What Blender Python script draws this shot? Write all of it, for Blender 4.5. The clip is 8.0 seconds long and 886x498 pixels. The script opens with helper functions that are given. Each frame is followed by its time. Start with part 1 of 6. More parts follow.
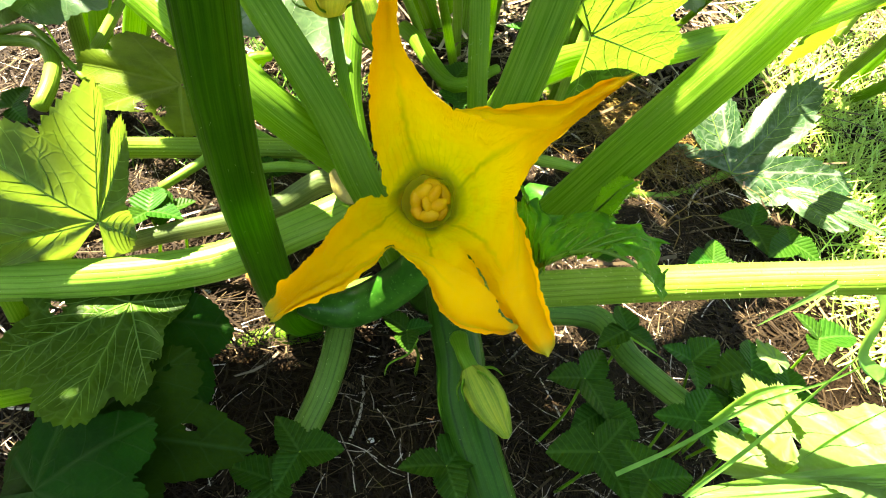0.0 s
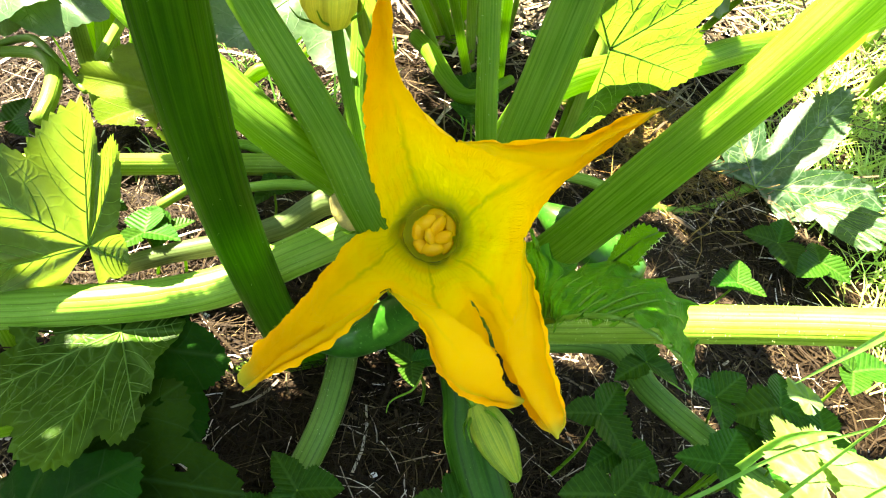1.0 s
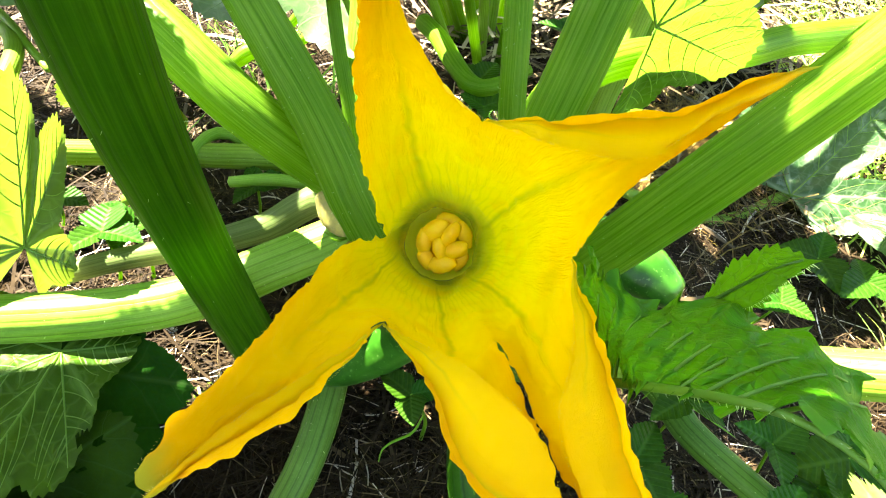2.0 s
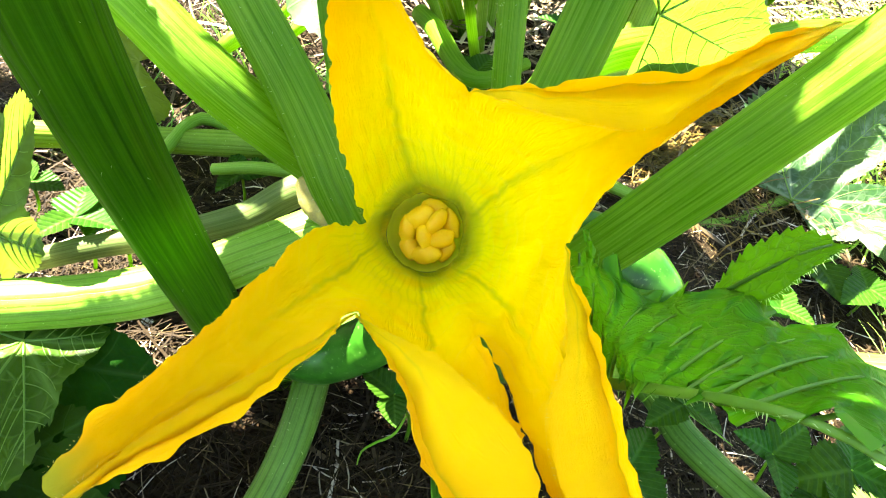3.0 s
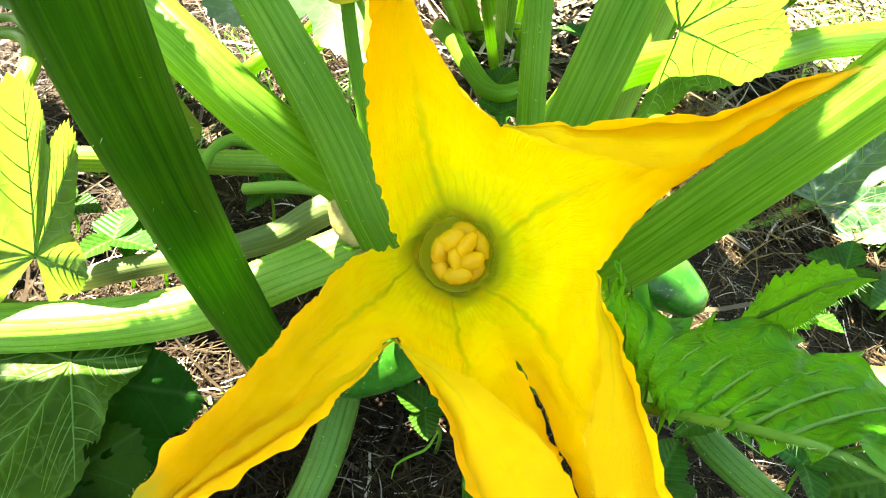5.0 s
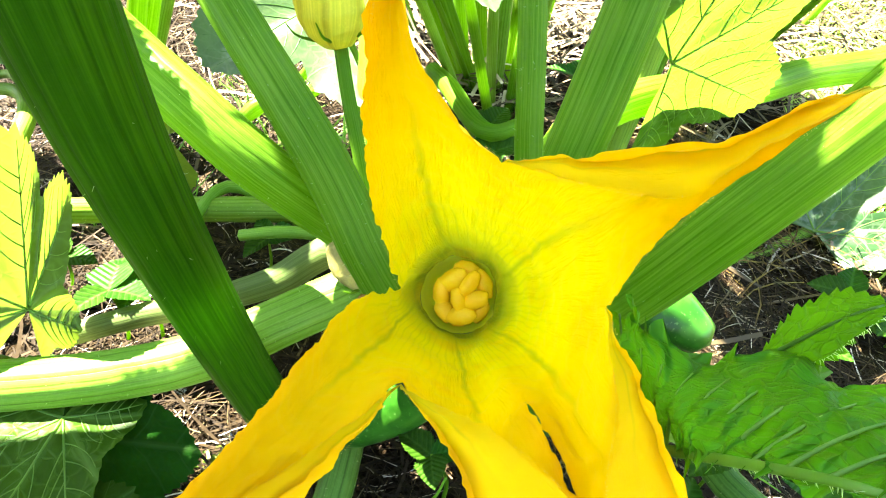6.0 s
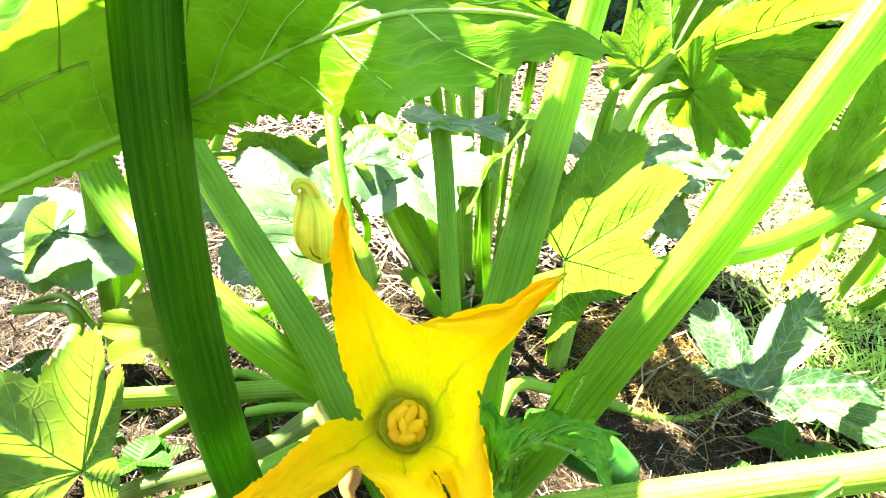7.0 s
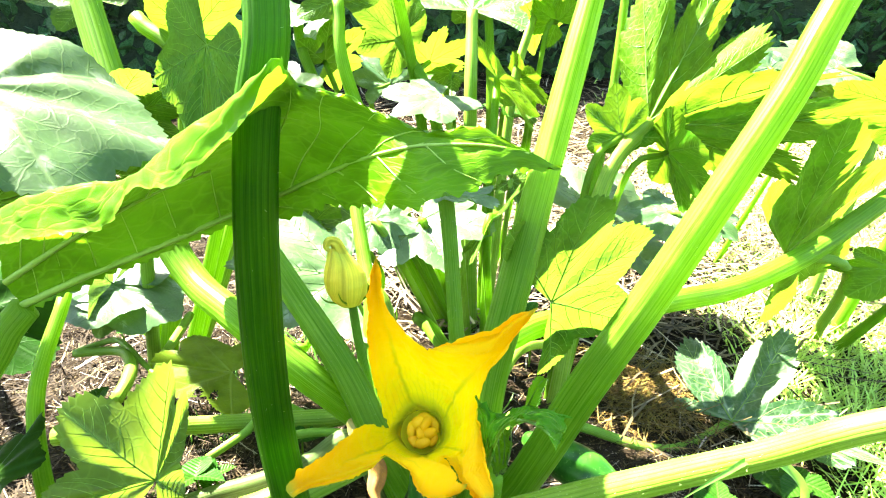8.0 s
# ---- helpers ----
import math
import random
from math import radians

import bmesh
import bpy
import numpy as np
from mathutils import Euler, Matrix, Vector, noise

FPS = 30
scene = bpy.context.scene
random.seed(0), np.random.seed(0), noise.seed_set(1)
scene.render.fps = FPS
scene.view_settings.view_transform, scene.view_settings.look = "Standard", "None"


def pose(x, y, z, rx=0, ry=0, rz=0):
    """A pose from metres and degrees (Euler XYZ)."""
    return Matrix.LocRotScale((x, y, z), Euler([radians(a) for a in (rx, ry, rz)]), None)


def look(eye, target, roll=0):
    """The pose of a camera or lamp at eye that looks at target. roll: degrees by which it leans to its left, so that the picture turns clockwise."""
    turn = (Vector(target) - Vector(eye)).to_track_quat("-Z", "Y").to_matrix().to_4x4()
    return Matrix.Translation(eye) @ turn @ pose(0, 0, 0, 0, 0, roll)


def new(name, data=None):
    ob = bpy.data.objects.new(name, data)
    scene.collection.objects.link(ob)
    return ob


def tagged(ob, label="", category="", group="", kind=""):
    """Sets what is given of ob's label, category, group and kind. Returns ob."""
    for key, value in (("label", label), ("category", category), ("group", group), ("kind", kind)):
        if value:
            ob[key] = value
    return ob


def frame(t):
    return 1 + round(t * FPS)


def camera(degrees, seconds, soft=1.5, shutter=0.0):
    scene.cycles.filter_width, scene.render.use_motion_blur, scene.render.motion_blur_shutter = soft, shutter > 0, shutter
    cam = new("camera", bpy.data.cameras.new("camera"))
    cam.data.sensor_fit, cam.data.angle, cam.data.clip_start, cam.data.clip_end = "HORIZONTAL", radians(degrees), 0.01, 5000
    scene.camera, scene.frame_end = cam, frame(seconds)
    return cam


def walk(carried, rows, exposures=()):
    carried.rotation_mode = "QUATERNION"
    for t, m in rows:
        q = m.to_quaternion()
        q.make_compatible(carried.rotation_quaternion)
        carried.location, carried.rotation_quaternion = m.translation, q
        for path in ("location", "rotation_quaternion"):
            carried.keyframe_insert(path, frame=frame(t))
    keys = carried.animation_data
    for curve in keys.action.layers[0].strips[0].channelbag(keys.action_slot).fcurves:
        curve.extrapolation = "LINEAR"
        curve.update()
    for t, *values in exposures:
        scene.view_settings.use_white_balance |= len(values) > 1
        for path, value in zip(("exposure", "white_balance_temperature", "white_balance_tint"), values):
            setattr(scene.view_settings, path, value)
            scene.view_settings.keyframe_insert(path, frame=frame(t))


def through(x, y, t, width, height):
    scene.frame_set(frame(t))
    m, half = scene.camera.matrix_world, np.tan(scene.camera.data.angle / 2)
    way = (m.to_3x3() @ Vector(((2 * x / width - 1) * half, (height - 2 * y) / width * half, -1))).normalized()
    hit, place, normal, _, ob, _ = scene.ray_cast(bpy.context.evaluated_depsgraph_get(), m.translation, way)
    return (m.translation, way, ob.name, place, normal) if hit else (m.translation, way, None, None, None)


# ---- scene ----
cam = camera(71.1, 8.0, soft=1.1)
PATH = [
    (0, (0.025, 0.023, 0.432), (0.21, 1.325, -1.076), 10.5),
    (0.5, (0.028, 0.03, 0.431), (0.201, 1.32, -1.088), 10.3),
    (1, (0.03, 0.045, 0.427), (0.163, 1.349, -1.084), 9.2),
    (1.5, (0.027, 0.067, 0.41), (0.138, 1.378, -1.097), 9.6),
    (1.7, (0.028, 0.074, 0.401), (0.147, 1.383, -1.106), 9.8),
    (3, (0.034, 0.087, 0.379), (0.175, 1.401, -1.122), 12.0),
    (3.5, (0.037, 0.086, 0.382), (0.187, 1.403, -1.116), 11.8),
    (4, (0.034, 0.085, 0.381), (0.146, 1.404, -1.118), 10.4),
    (4.5, (0.03, 0.087, 0.386), (0.112, 1.406, -1.115), 9.2),
    (5.8, (0.03, 0.086, 0.386), (0.108, 1.46, -1.066), 7.6),
    (6, (0.029, 0.089, 0.383), (0.101, 1.507, -1.026), 6.7),
    (6.5, (0.031, 0.063, 0.404), (0.088, 1.657, -0.802), 5.1),
    (7, (0.048, 0.012, 0.428), (0.093, 1.797, -0.472), 2.5),
    (7.5, (0.051, -0.029, 0.444), (0.061, 1.813, -0.337), 1.0),
    (8, (0.047, -0.055, 0.46), (0.065, 1.794, -0.301), 1.4),
]
walk(cam, [(t, look(eye, target, roll)) for t, eye, target, roll in PATH],
     [(0.0, 4.18, 7600, 16), (1.0, 4.44, 7500, 16), (1.7, 4.64, 7400, 15), (3.5, 4.95, 7100, 13), (4.7, 4.95, 7100, 13), (6.0, 5.0, 7000, 12), (7.0, 5.0, 6900, 11), (8.0, 4.85, 6800, 10)])

# ---------------------------------------------------------------- light
TO_SUN = Vector((-0.48, 0.35, 0.80)).normalized()
world = bpy.data.worlds.new("sky")
scene.world = world
world.use_nodes = True
sky = world.node_tree.nodes.new("ShaderNodeTexSky")
sky.sky_type, sky.sun_disc = "NISHITA", False
sky.sun_elevation = math.asin(TO_SUN.z)
sky.air_density, sky.dust_density, sky.ozone_density = 1.0, 0.8, 0.4
sky.sun_rotation = math.atan2(TO_SUN.x, TO_SUN.y)
back = world.node_tree.nodes["Background"]
back.inputs["Strength"].default_value = 0.05
world.node_tree.links.new(sky.outputs[0], back.inputs["Color"])
sun = new("sun", bpy.data.lights.new("sun", "SUN"))
sun.data.energy, sun.data.angle, sun.data.color = 5.0, radians(0.5), (1.0, 0.95, 0.88)
sun.matrix_world = look(TO_SUN * 5, (0, 0, 0))


# ---------------------------------------------------------------- materials
class Nodes:
    """A small helper to write node trees as plain lines."""

    def __init__(self, name):
        self.mat = bpy.data.materials.new(name)
        self.mat.use_nodes = True
        self.tree = self.mat.node_tree
        self.tree.nodes.clear()
        self.out = self.tree.nodes.new("ShaderNodeOutputMaterial")

    def put(self, socket, value):
        if isinstance(value, bpy.types.NodeSocket):
            self.tree.links.new(value, socket)
        elif value is not None:
            socket.default_value = value

    def node(self, kind, **fields):
        n = self.tree.nodes.new(kind)
        for key, value in fields.items():
            setattr(n, key, value)
        return n

    def math(self, op, a, b=None, c=None, clamp=False):
        n = self.node("ShaderNodeMath", operation=op, use_clamp=clamp)
        for socket, value in zip(n.inputs, (a, b, c)):
            self.put(socket, value)
        return n.outputs[0]

    def ramp(self, fac, stops, smooth=False):
        n = self.node("ShaderNodeValToRGB")
        if smooth:
            n.color_ramp.interpolation = "EASE"
        els = n.color_ramp.elements
        while len(els) < len(stops):
            els.new(0.5)
        for el, (at, col) in zip(els, stops):
            el.position = at
            el.color = (*col, 1) if len(col) == 3 else col
        self.put(n.inputs[0], fac)
        return n.outputs[0]

    def mask(self, fac, lo, hi):
        n = self.node("ShaderNodeMapRange", interpolation_type="SMOOTHSTEP")
        self.put(n.inputs[0], fac)
        n.inputs[1].default_value, n.inputs[2].default_value = lo, hi
        return n.outputs[0]

    def mix(self, fac, a, b, blend="MIX"):
        n = self.node("ShaderNodeMix", data_type="RGBA", blend_type=blend)
        self.put(n.inputs[0], fac)
        for socket, value in ((n.inputs[6], a), (n.inputs[7], b)):
            self.put(socket, (*value, 1) if isinstance(value, tuple) else value)
        return n.outputs[2]

    def noise(self, vec, scale, detail=4.0, rough=0.6, out=0):
        n = self.node("ShaderNodeTexNoise")
        self.put(n.inputs["Vector"], vec)
        n.inputs["Scale"].default_value = scale
        n.inputs["Detail"].default_value = detail
        n.inputs["Roughness"].default_value = rough
        return n.outputs[out]

    def coords(self):
        return self.node("ShaderNodeTexCoord").outputs["Object"]

    def uv(self):
        return self.node("ShaderNodeUVMap", uv_map="uv").outputs[0]

    def split(self, vec):
        n = self.node("ShaderNodeSeparateXYZ")
        self.put(n.inputs[0], vec)
        return n.outputs[0], n.outputs[1]

    def chance(self):
        return self.node("ShaderNodeObjectInfo").outputs["Random"]

    def island(self):
        return self.node("ShaderNodeNewGeometry").outputs["Random Per Island"]

    def bump(self, height, strength, distance):
        n = self.node("ShaderNodeBump")
        n.inputs["Strength"].default_value, n.inputs["Distance"].default_value = strength, distance
        self.put(n.inputs["Height"], height)
        return n.outputs[0]

    def surface(self, color, rough=0.5, normal=None, through=None, thin=0.0, spec=0.5, sheen=0.0):
        p = self.node("ShaderNodeBsdfPrincipled")
        self.put(p.inputs["Base Color"], (*color, 1) if isinstance(color, tuple) else color)
        self.put(p.inputs["Roughness"], rough)
        self.put(p.inputs["Specular IOR Level"], spec)
        p.inputs["Sheen Weight"].default_value = sheen
        self.put(p.inputs["Normal"], normal)
        last = p.outputs[0]
        if through is not None:
            t = self.node("ShaderNodeBsdfTranslucent")
            self.put(t.inputs[0], (*through, 1) if isinstance(through, tuple) else through)
            self.put(t.inputs["Normal"], normal)
            m = self.node("ShaderNodeMixShader")
            self.put(m.inputs[0], thin)
            self.tree.links.new(last, m.inputs[1])
            self.tree.links.new(t.outputs[0], m.inputs[2])
            last = m.outputs[0]
        self.tree.links.new(last, self.out.inputs[0])
        return self.mat


def hsv_shift(n, color, fac, amount=0.05, value=0.35):
    h = n.node("ShaderNodeHueSaturation")
    n.put(h.inputs["Hue"], n.math("MULTIPLY_ADD", fac, amount, 0.5 - amount / 2))
    n.put(h.inputs["Value"], n.math("MULTIPLY_ADD", fac, value, 1 - value / 2))
    n.put(h.inputs["Color"], color)
    return h.outputs[0]


def leaf_material(name, blade, glow, vein, silver=0.0, spread=50.0, thin=0.52, rough=0.45, mains=1.0, cells=0.28, cell_scale=125.0, relief=0.28, spec=0.05):
    """A lobed leaf: palmate main veins, side veins, a fine net, and pale mottling between the veins."""
    n = Nodes(name)
    uv = n.uv()
    x, y = n.split(uv)
    r = n.math("SQRT", n.math("ADD", n.math("MULTIPLY", x, x), n.math("MULTIPLY", y, y)))
    ang = n.math("ARCTAN2", x, y)
    half = radians(spread / 2)
    off = n.math("PINGPONG", n.math("ADD", ang, 40 * half), half)
    side = n.math("MULTIPLY", r, off)
    wide = n.math("MULTIPLY_ADD", r, -0.010, 0.0024)
    main = n.math("SUBTRACT", 1.0, n.math("DIVIDE", side, n.math("MAXIMUM", wide, 0.0006)), clamp=True)
    wob = n.noise(uv, 40.0, 2.0)
    path = n.math("ADD", n.math("SUBTRACT", r, n.math("MULTIPLY", side, 0.85)), n.math("MULTIPLY", wob, 0.010))
    stripe = n.math("PINGPONG", path, 0.0085)
    second = n.math("SUBTRACT", 1.0, n.math("DIVIDE", stripe, 0.0009), clamp=True)
    vor = n.node("ShaderNodeTexVoronoi", feature="DISTANCE_TO_EDGE")
    warp = n.node("ShaderNodeMix", data_type="VECTOR")
    warp.inputs[0].default_value = 0.012
    n.put(warp.inputs[4], uv)
    n.put(warp.inputs[5], n.noise(uv, 60.0, 2.0, 0.5, 1))
    n.put(vor.inputs["Vector"], warp.outputs[1])
    vor.inputs["Scale"].default_value = cell_scale
    net = n.math("SUBTRACT", 1.0, n.math("DIVIDE", vor.outputs[0], 0.10), clamp=True)
    veins = n.math("MAXIMUM", n.math("MULTIPLY", main, mains), n.math("MAXIMUM", n.math("MULTIPLY", second, 0.60 * mains), n.math("MULTIPLY", net, cells)))
    big = n.noise(uv, 28.0, 3.0)
    fine = n.noise(uv, 420.0, 3.0)
    tone = n.mix(n.mask(big, 0.3, 0.7), blade, tuple(c * 0.62 for c in blade))
    tone = n.mix(n.math("MULTIPLY", n.mask(fine, 0.45, 0.75), 0.35), tone, tuple(min(1, c * 1.5) for c in blade))
    if silver:
        patch = n.math("MULTIPLY", n.mask(n.noise(uv, 75.0, 3.0), 0.50, 0.62), n.mask(side, 0.012, 0.001))
        tone = n.mix(n.math("MULTIPLY", patch, silver), tone, (0.42, 0.50, 0.38))
    tone = hsv_shift(n, tone, n.chance())
    color = n.mix(n.math("MULTIPLY", veins, 0.75), tone, vein)
    lit = n.mix(n.math("MULTIPLY", veins, 0.8), n.mix(n.mask(big, 0.3, 0.7), glow, tuple(c * 0.60 for c in glow)), tuple(c * 0.70 for c in glow))
    high = n.math("ADD", n.math("MULTIPLY", veins, -1.0), n.math("MULTIPLY", fine, 0.35))
    return n.surface(color, rough, n.bump(high, relief, 0.0012), lit, thin, spec)


LEAF = leaf_material("squash_leaf", (0.01892, 0.07224, 0.00258), (0.1161, 0.2279, 0.01376), (0.1032, 0.2064, 0.0301), thin=0.50, cells=0.55, spec=0.10, relief=0.4)
# paler underside, lifted further in colour to look lit through
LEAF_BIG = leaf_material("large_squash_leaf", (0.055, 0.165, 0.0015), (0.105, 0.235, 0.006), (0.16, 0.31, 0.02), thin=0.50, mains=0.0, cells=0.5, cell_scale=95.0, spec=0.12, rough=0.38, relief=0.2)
# squash_leaf darkened: the shade on low leaves is put into its colour
LEAF_SHADED = leaf_material("shaded_squash_leaf", (0.00602, 0.02494, 0.00172), (0.0516, 0.1376, 0.0043), (0.01548, 0.043, 0.0086), thin=0.20, cells=0.2, spec=0.015)
# silver mottling over a base lifted so sunlit upper sides turn white
LEAF_SILVER = leaf_material("mottled_squash_leaf", (0.055, 0.118, 0.042), (0.10, 0.19, 0.02), (0.15, 0.23, 0.09), silver=0.35, mains=0.8, cells=0.25, relief=0.22, spec=0.28, rough=0.4)
LEAF_YOUNG = leaf_material("young_squash_leaf", (0.054, 0.168, 0.0034), (0.075, 0.195, 0.003), (0.0946, 0.2064, 0.0172), mains=0.0, cells=0.7, cell_scale=260.0, relief=0.5, spec=0.12)
# pale green made lighter: sunshine on these leaves is put into the colour
LEAF_PALE = leaf_material("sunlit_pale_leaf", (0.1032, 0.1892, 0.0387), (0.172, 0.3096, 0.043), (0.1892, 0.2924, 0.1032), silver=0.15, mains=0.6, cells=0.12, relief=0.12)
# brighter copy of squash_leaf, with the upright leaf's sunlight coloured in
LEAF_LIT = leaf_material("sunlit_squash_leaf", (0.043, 0.1161, 0.00516), (0.1333, 0.2236, 0.0172), (0.1548, 0.2752, 0.043), thin=0.5, cells=0.4, spec=0.22, rough=0.4, relief=0.16)
# brighter, greener squash_leaf: light from behind is put into the blade colour
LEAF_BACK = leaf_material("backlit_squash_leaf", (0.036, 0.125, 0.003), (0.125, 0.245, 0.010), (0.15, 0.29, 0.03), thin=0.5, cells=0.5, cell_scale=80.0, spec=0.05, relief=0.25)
LEAF_MOTTLED = leaf_material("silver_veined_leaf", (0.020, 0.062, 0.018), (0.08, 0.16, 0.02), (0.20, 0.28, 0.15), silver=0.30, mains=1.0, cells=0.30, relief=0.2, spec=0.25, rough=0.4)
LEAF_OLD = leaf_material("yellowing_leaf", (0.0645, 0.1161, 0.00688), (0.1892, 0.2752, 0.0129), (0.1204, 0.172, 0.0258), cells=0.2)


def comb_u(n, u, scale):
    """Noise coordinates that vary round a stalk only."""
    c = n.node("ShaderNodeCombineXYZ")
    n.put(c.inputs[0], n.math("MULTIPLY", u, scale * 4))
    return c.outputs[0]


def stalk_material(name, dark, pale, thin=0.48, ribs=19.0, clear=2.7):
    n = Nodes(name)
    u, v = n.split(n.uv())
    wob = n.math("MULTIPLY", n.math("SUBTRACT", n.noise(n.coords(), 35.0, 2.0), 0.5), 0.035)
    wave = n.math("COSINE", n.math("MULTIPLY", n.math("ADD", u, wob), ribs * 2 * math.pi))
    comb = n.node("ShaderNodeCombineXYZ")
    n.put(comb.inputs[0], n.math("MULTIPLY", u, 95.0))
    n.put(comb.inputs[1], n.math("MULTIPLY", v, 14.0))
    fibre = n.noise(comb.outputs[0], 1.0, 3.0)
    some = n.mask(n.noise(comb_u(n, u, 7.0), 1.0, 2.0), 0.35, 0.60)
    groove = n.math("MULTIPLY", n.mask(wave, -0.60, -0.97), n.math("MULTIPLY_ADD", some, 0.65, 0.25))
    ridge = n.math("MULTIPLY", n.mask(wave, 0.55, 0.98), n.math("MULTIPLY_ADD", some, -0.4, 0.5))
    stripe = n.math("ADD", n.math("MULTIPLY", ridge, 0.45), n.math("MULTIPLY", n.mask(fibre, 0.30, 0.72), 0.55))
    long = n.noise(n.coords(), 55.0, 3.0)
    grain = n.noise(n.coords(), 900.0, 3.0)
    mid = n.mix(stripe, dark, pale)
    col = n.mix(n.mask(long, 0.35, 0.7), mid, n.mix(0.5, mid, pale))
    col = n.mix(n.math("MULTIPLY", groove, 0.75), col, tuple(c * 0.45 for c in dark))
    col = n.mix(n.math("MULTIPLY", n.mask(grain, 0.5, 0.8), 0.30), col, tuple(min(1, c * 1.3 + 0.01) for c in pale))
    col = hsv_shift(n, col, n.chance(), 0.02, 0.15)
    height = n.math("ADD", n.math("MULTIPLY", groove, -1.0), n.math("ADD", n.math("MULTIPLY", ridge, 0.4), n.math("MULTIPLY", grain, 0.3)))
    return n.surface(col, 0.42, n.bump(height, 0.22, 0.0006), n.mix(stripe, tuple(min(1, c * clear * k) for c, k in zip(dark, (1.5, 1.0, 1.8))), tuple(min(1, c * clear * k) for c, k in zip(pale, (1.3, 1.0, 1.8)))), thin, 0.10, 0.0)


STALK = stalk_material("petiole_green", (0.036, 0.116, 0.003), (0.122, 0.234, 0.020))
STALK_PALE = stalk_material("petiole_pale", (0.070, 0.165, 0.008), (0.155, 0.262, 0.036), 0.22, 19.0, 1.7)
# darker copy of petiole_green: the front petiole's shade is put into the colour
STALK_SHADED = stalk_material("petiole_shaded", (0.010, 0.053, 0.001), (0.036, 0.115, 0.003), 0.45, 19.0, 3.0)
STEM = stalk_material("stem_dark", (0.00774, 0.0387, 0.00172), (0.01892, 0.0688, 0.00344), 0.05, 15.0, 1.2)
STALK_LOW = stalk_material("petiole_low", (0.0344, 0.0903, 0.0086), (0.086, 0.1634, 0.0258), 0.08, 15.0, 1.2)
STALK_GREY = stalk_material("old_stem", (0.043, 0.0774, 0.0172), (0.1118, 0.1634, 0.0516))


def petal_material(name="petal", outer=False):
    """Orange-yellow petal: green-yellow towards the throat, a green midvein, fine long veins; its outer side has a green keel."""
    n = Nodes(name)
    u, s = n.split(n.uv())
    au = n.math("ABSOLUTE", u)
    base = n.ramp(s, [(0.0, (0.22, 0.30, 0.012)), (0.022, (0.19, 0.27, 0.010)), (0.060, (0.55, 0.58, 0.015)), (0.12, (0.92, 0.82, 0.010)), (0.28, (0.97, 0.76, 0.006)), (0.55, (0.98, 0.60, 0.003)), (1.0, (0.97, 0.46, 0.002))])
    wob = n.math("MULTIPLY", n.math("SUBTRACT", n.noise(n.uv(), 6.0, 2.0), 0.5), 0.05)
    mid = n.mask(n.math("ADD", au, wob), 0.13, 0.0)
    fade = n.math("MULTIPLY", n.mask(s, 0.75, 0.20), 0.46)
    col = n.mix(n.math("MULTIPLY", mid, fade), base, (0.30, 0.40, 0.01))
    rays = n.math("COSINE", n.math("ADD", n.math("MULTIPLY", u, 34.0), n.math("MULTIPLY", wob, 60.0)))
    col = n.mix(n.math("MULTIPLY", n.mask(rays, 0.6, 1.0), n.math("MULTIPLY", n.mask(s, 0.42, 0.05), 0.22)), col, (0.40, 0.48, 0.012))
    blot = n.noise(n.coords(), 120.0, 4.0)
    col = n.mix(n.math("MULTIPLY", n.mask(blot, 0.45, 0.75), 0.30), col, (0.97, 0.50, 0.002))
    rim = n.math("MULTIPLY", n.mask(au, 0.55, 1.0), n.mask(s, 0.25, 0.6))
    col = n.mix(n.math("MULTIPLY", rim, 0.28), col, (0.96, 0.36, 0.002))
    if outer:
        keel = n.math("MULTIPLY", n.mask(u, -0.70, -1.0), n.mask(s, 0.35, 0.75))
        col = n.mix(n.math("MULTIPLY", keel, 0.7), n.mix(0.5, col, (0.98, 0.60, 0.003)), (0.55, 0.60, 0.02))
    tipgreen = n.math("MULTIPLY", n.mask(s, 0.93, 1.0), 0.8)
    col = n.mix(tipgreen, col, (0.34, 0.42, 0.03))
    comb = n.node("ShaderNodeCombineXYZ")
    n.put(comb.inputs[0], n.math("MULTIPLY", u, 3.0))
    n.put(comb.inputs[1], s)
    crinkle = n.noise(comb.outputs[0], 14.0, 5.0, 0.65)
    fine = n.noise(n.coords(), 1200.0, 3.0)
    high = n.math("ADD", crinkle, n.math("MULTIPLY", fine, 0.12))
    return n.surface(col, 0.55, n.bump(high, 0.75, 0.0022), n.mix(0.2, col, (0.98, 0.58, 0.01)), 0.27, 0.12, 0.0)


PETAL, PETAL_OUTER = petal_material(), petal_material("petal_outer_side", True)


def simple(name, color, other, scale, rough=0.5, bump=0.3, dist=0.001, through=None, thin=0.0, spec=0.4, island=False):
    n = Nodes(name)
    c = n.coords()
    a, b = n.noise(c, scale, 4.0), n.noise(c, scale * 7, 4.0)
    col = n.mix(n.mask(n.math("ADD", n.math("MULTIPLY", a, 0.65), n.math("MULTIPLY", b, 0.35)), 0.35, 0.65), color, other)
    if island:
        col = hsv_shift(n, col, n.island(), 0.04, 0.9)
    return n.surface(col, rough, n.bump(b, bump, dist), through, thin, spec)


PETAL_HAIR = simple("petal_hair", (0.85, 0.55, 0.10), (0.75, 0.60, 0.15), 60.0, 0.6, 0.0, 0.001, (0.9, 0.7, 0.2), 0.5)
STIGMA = simple("stigma", (0.95, 0.54, 0.008), (0.97, 0.64, 0.016), 220.0, 0.55, 0.3, 0.0004, (0.95, 0.6, 0.02), 0.2)
THROAT = simple("flower_throat", (0.93, 0.88, 0.06), (0.85, 0.84, 0.06), 150.0, 0.5, 0.2, 0.0005, (0.8, 0.85, 0.06), 0.5)
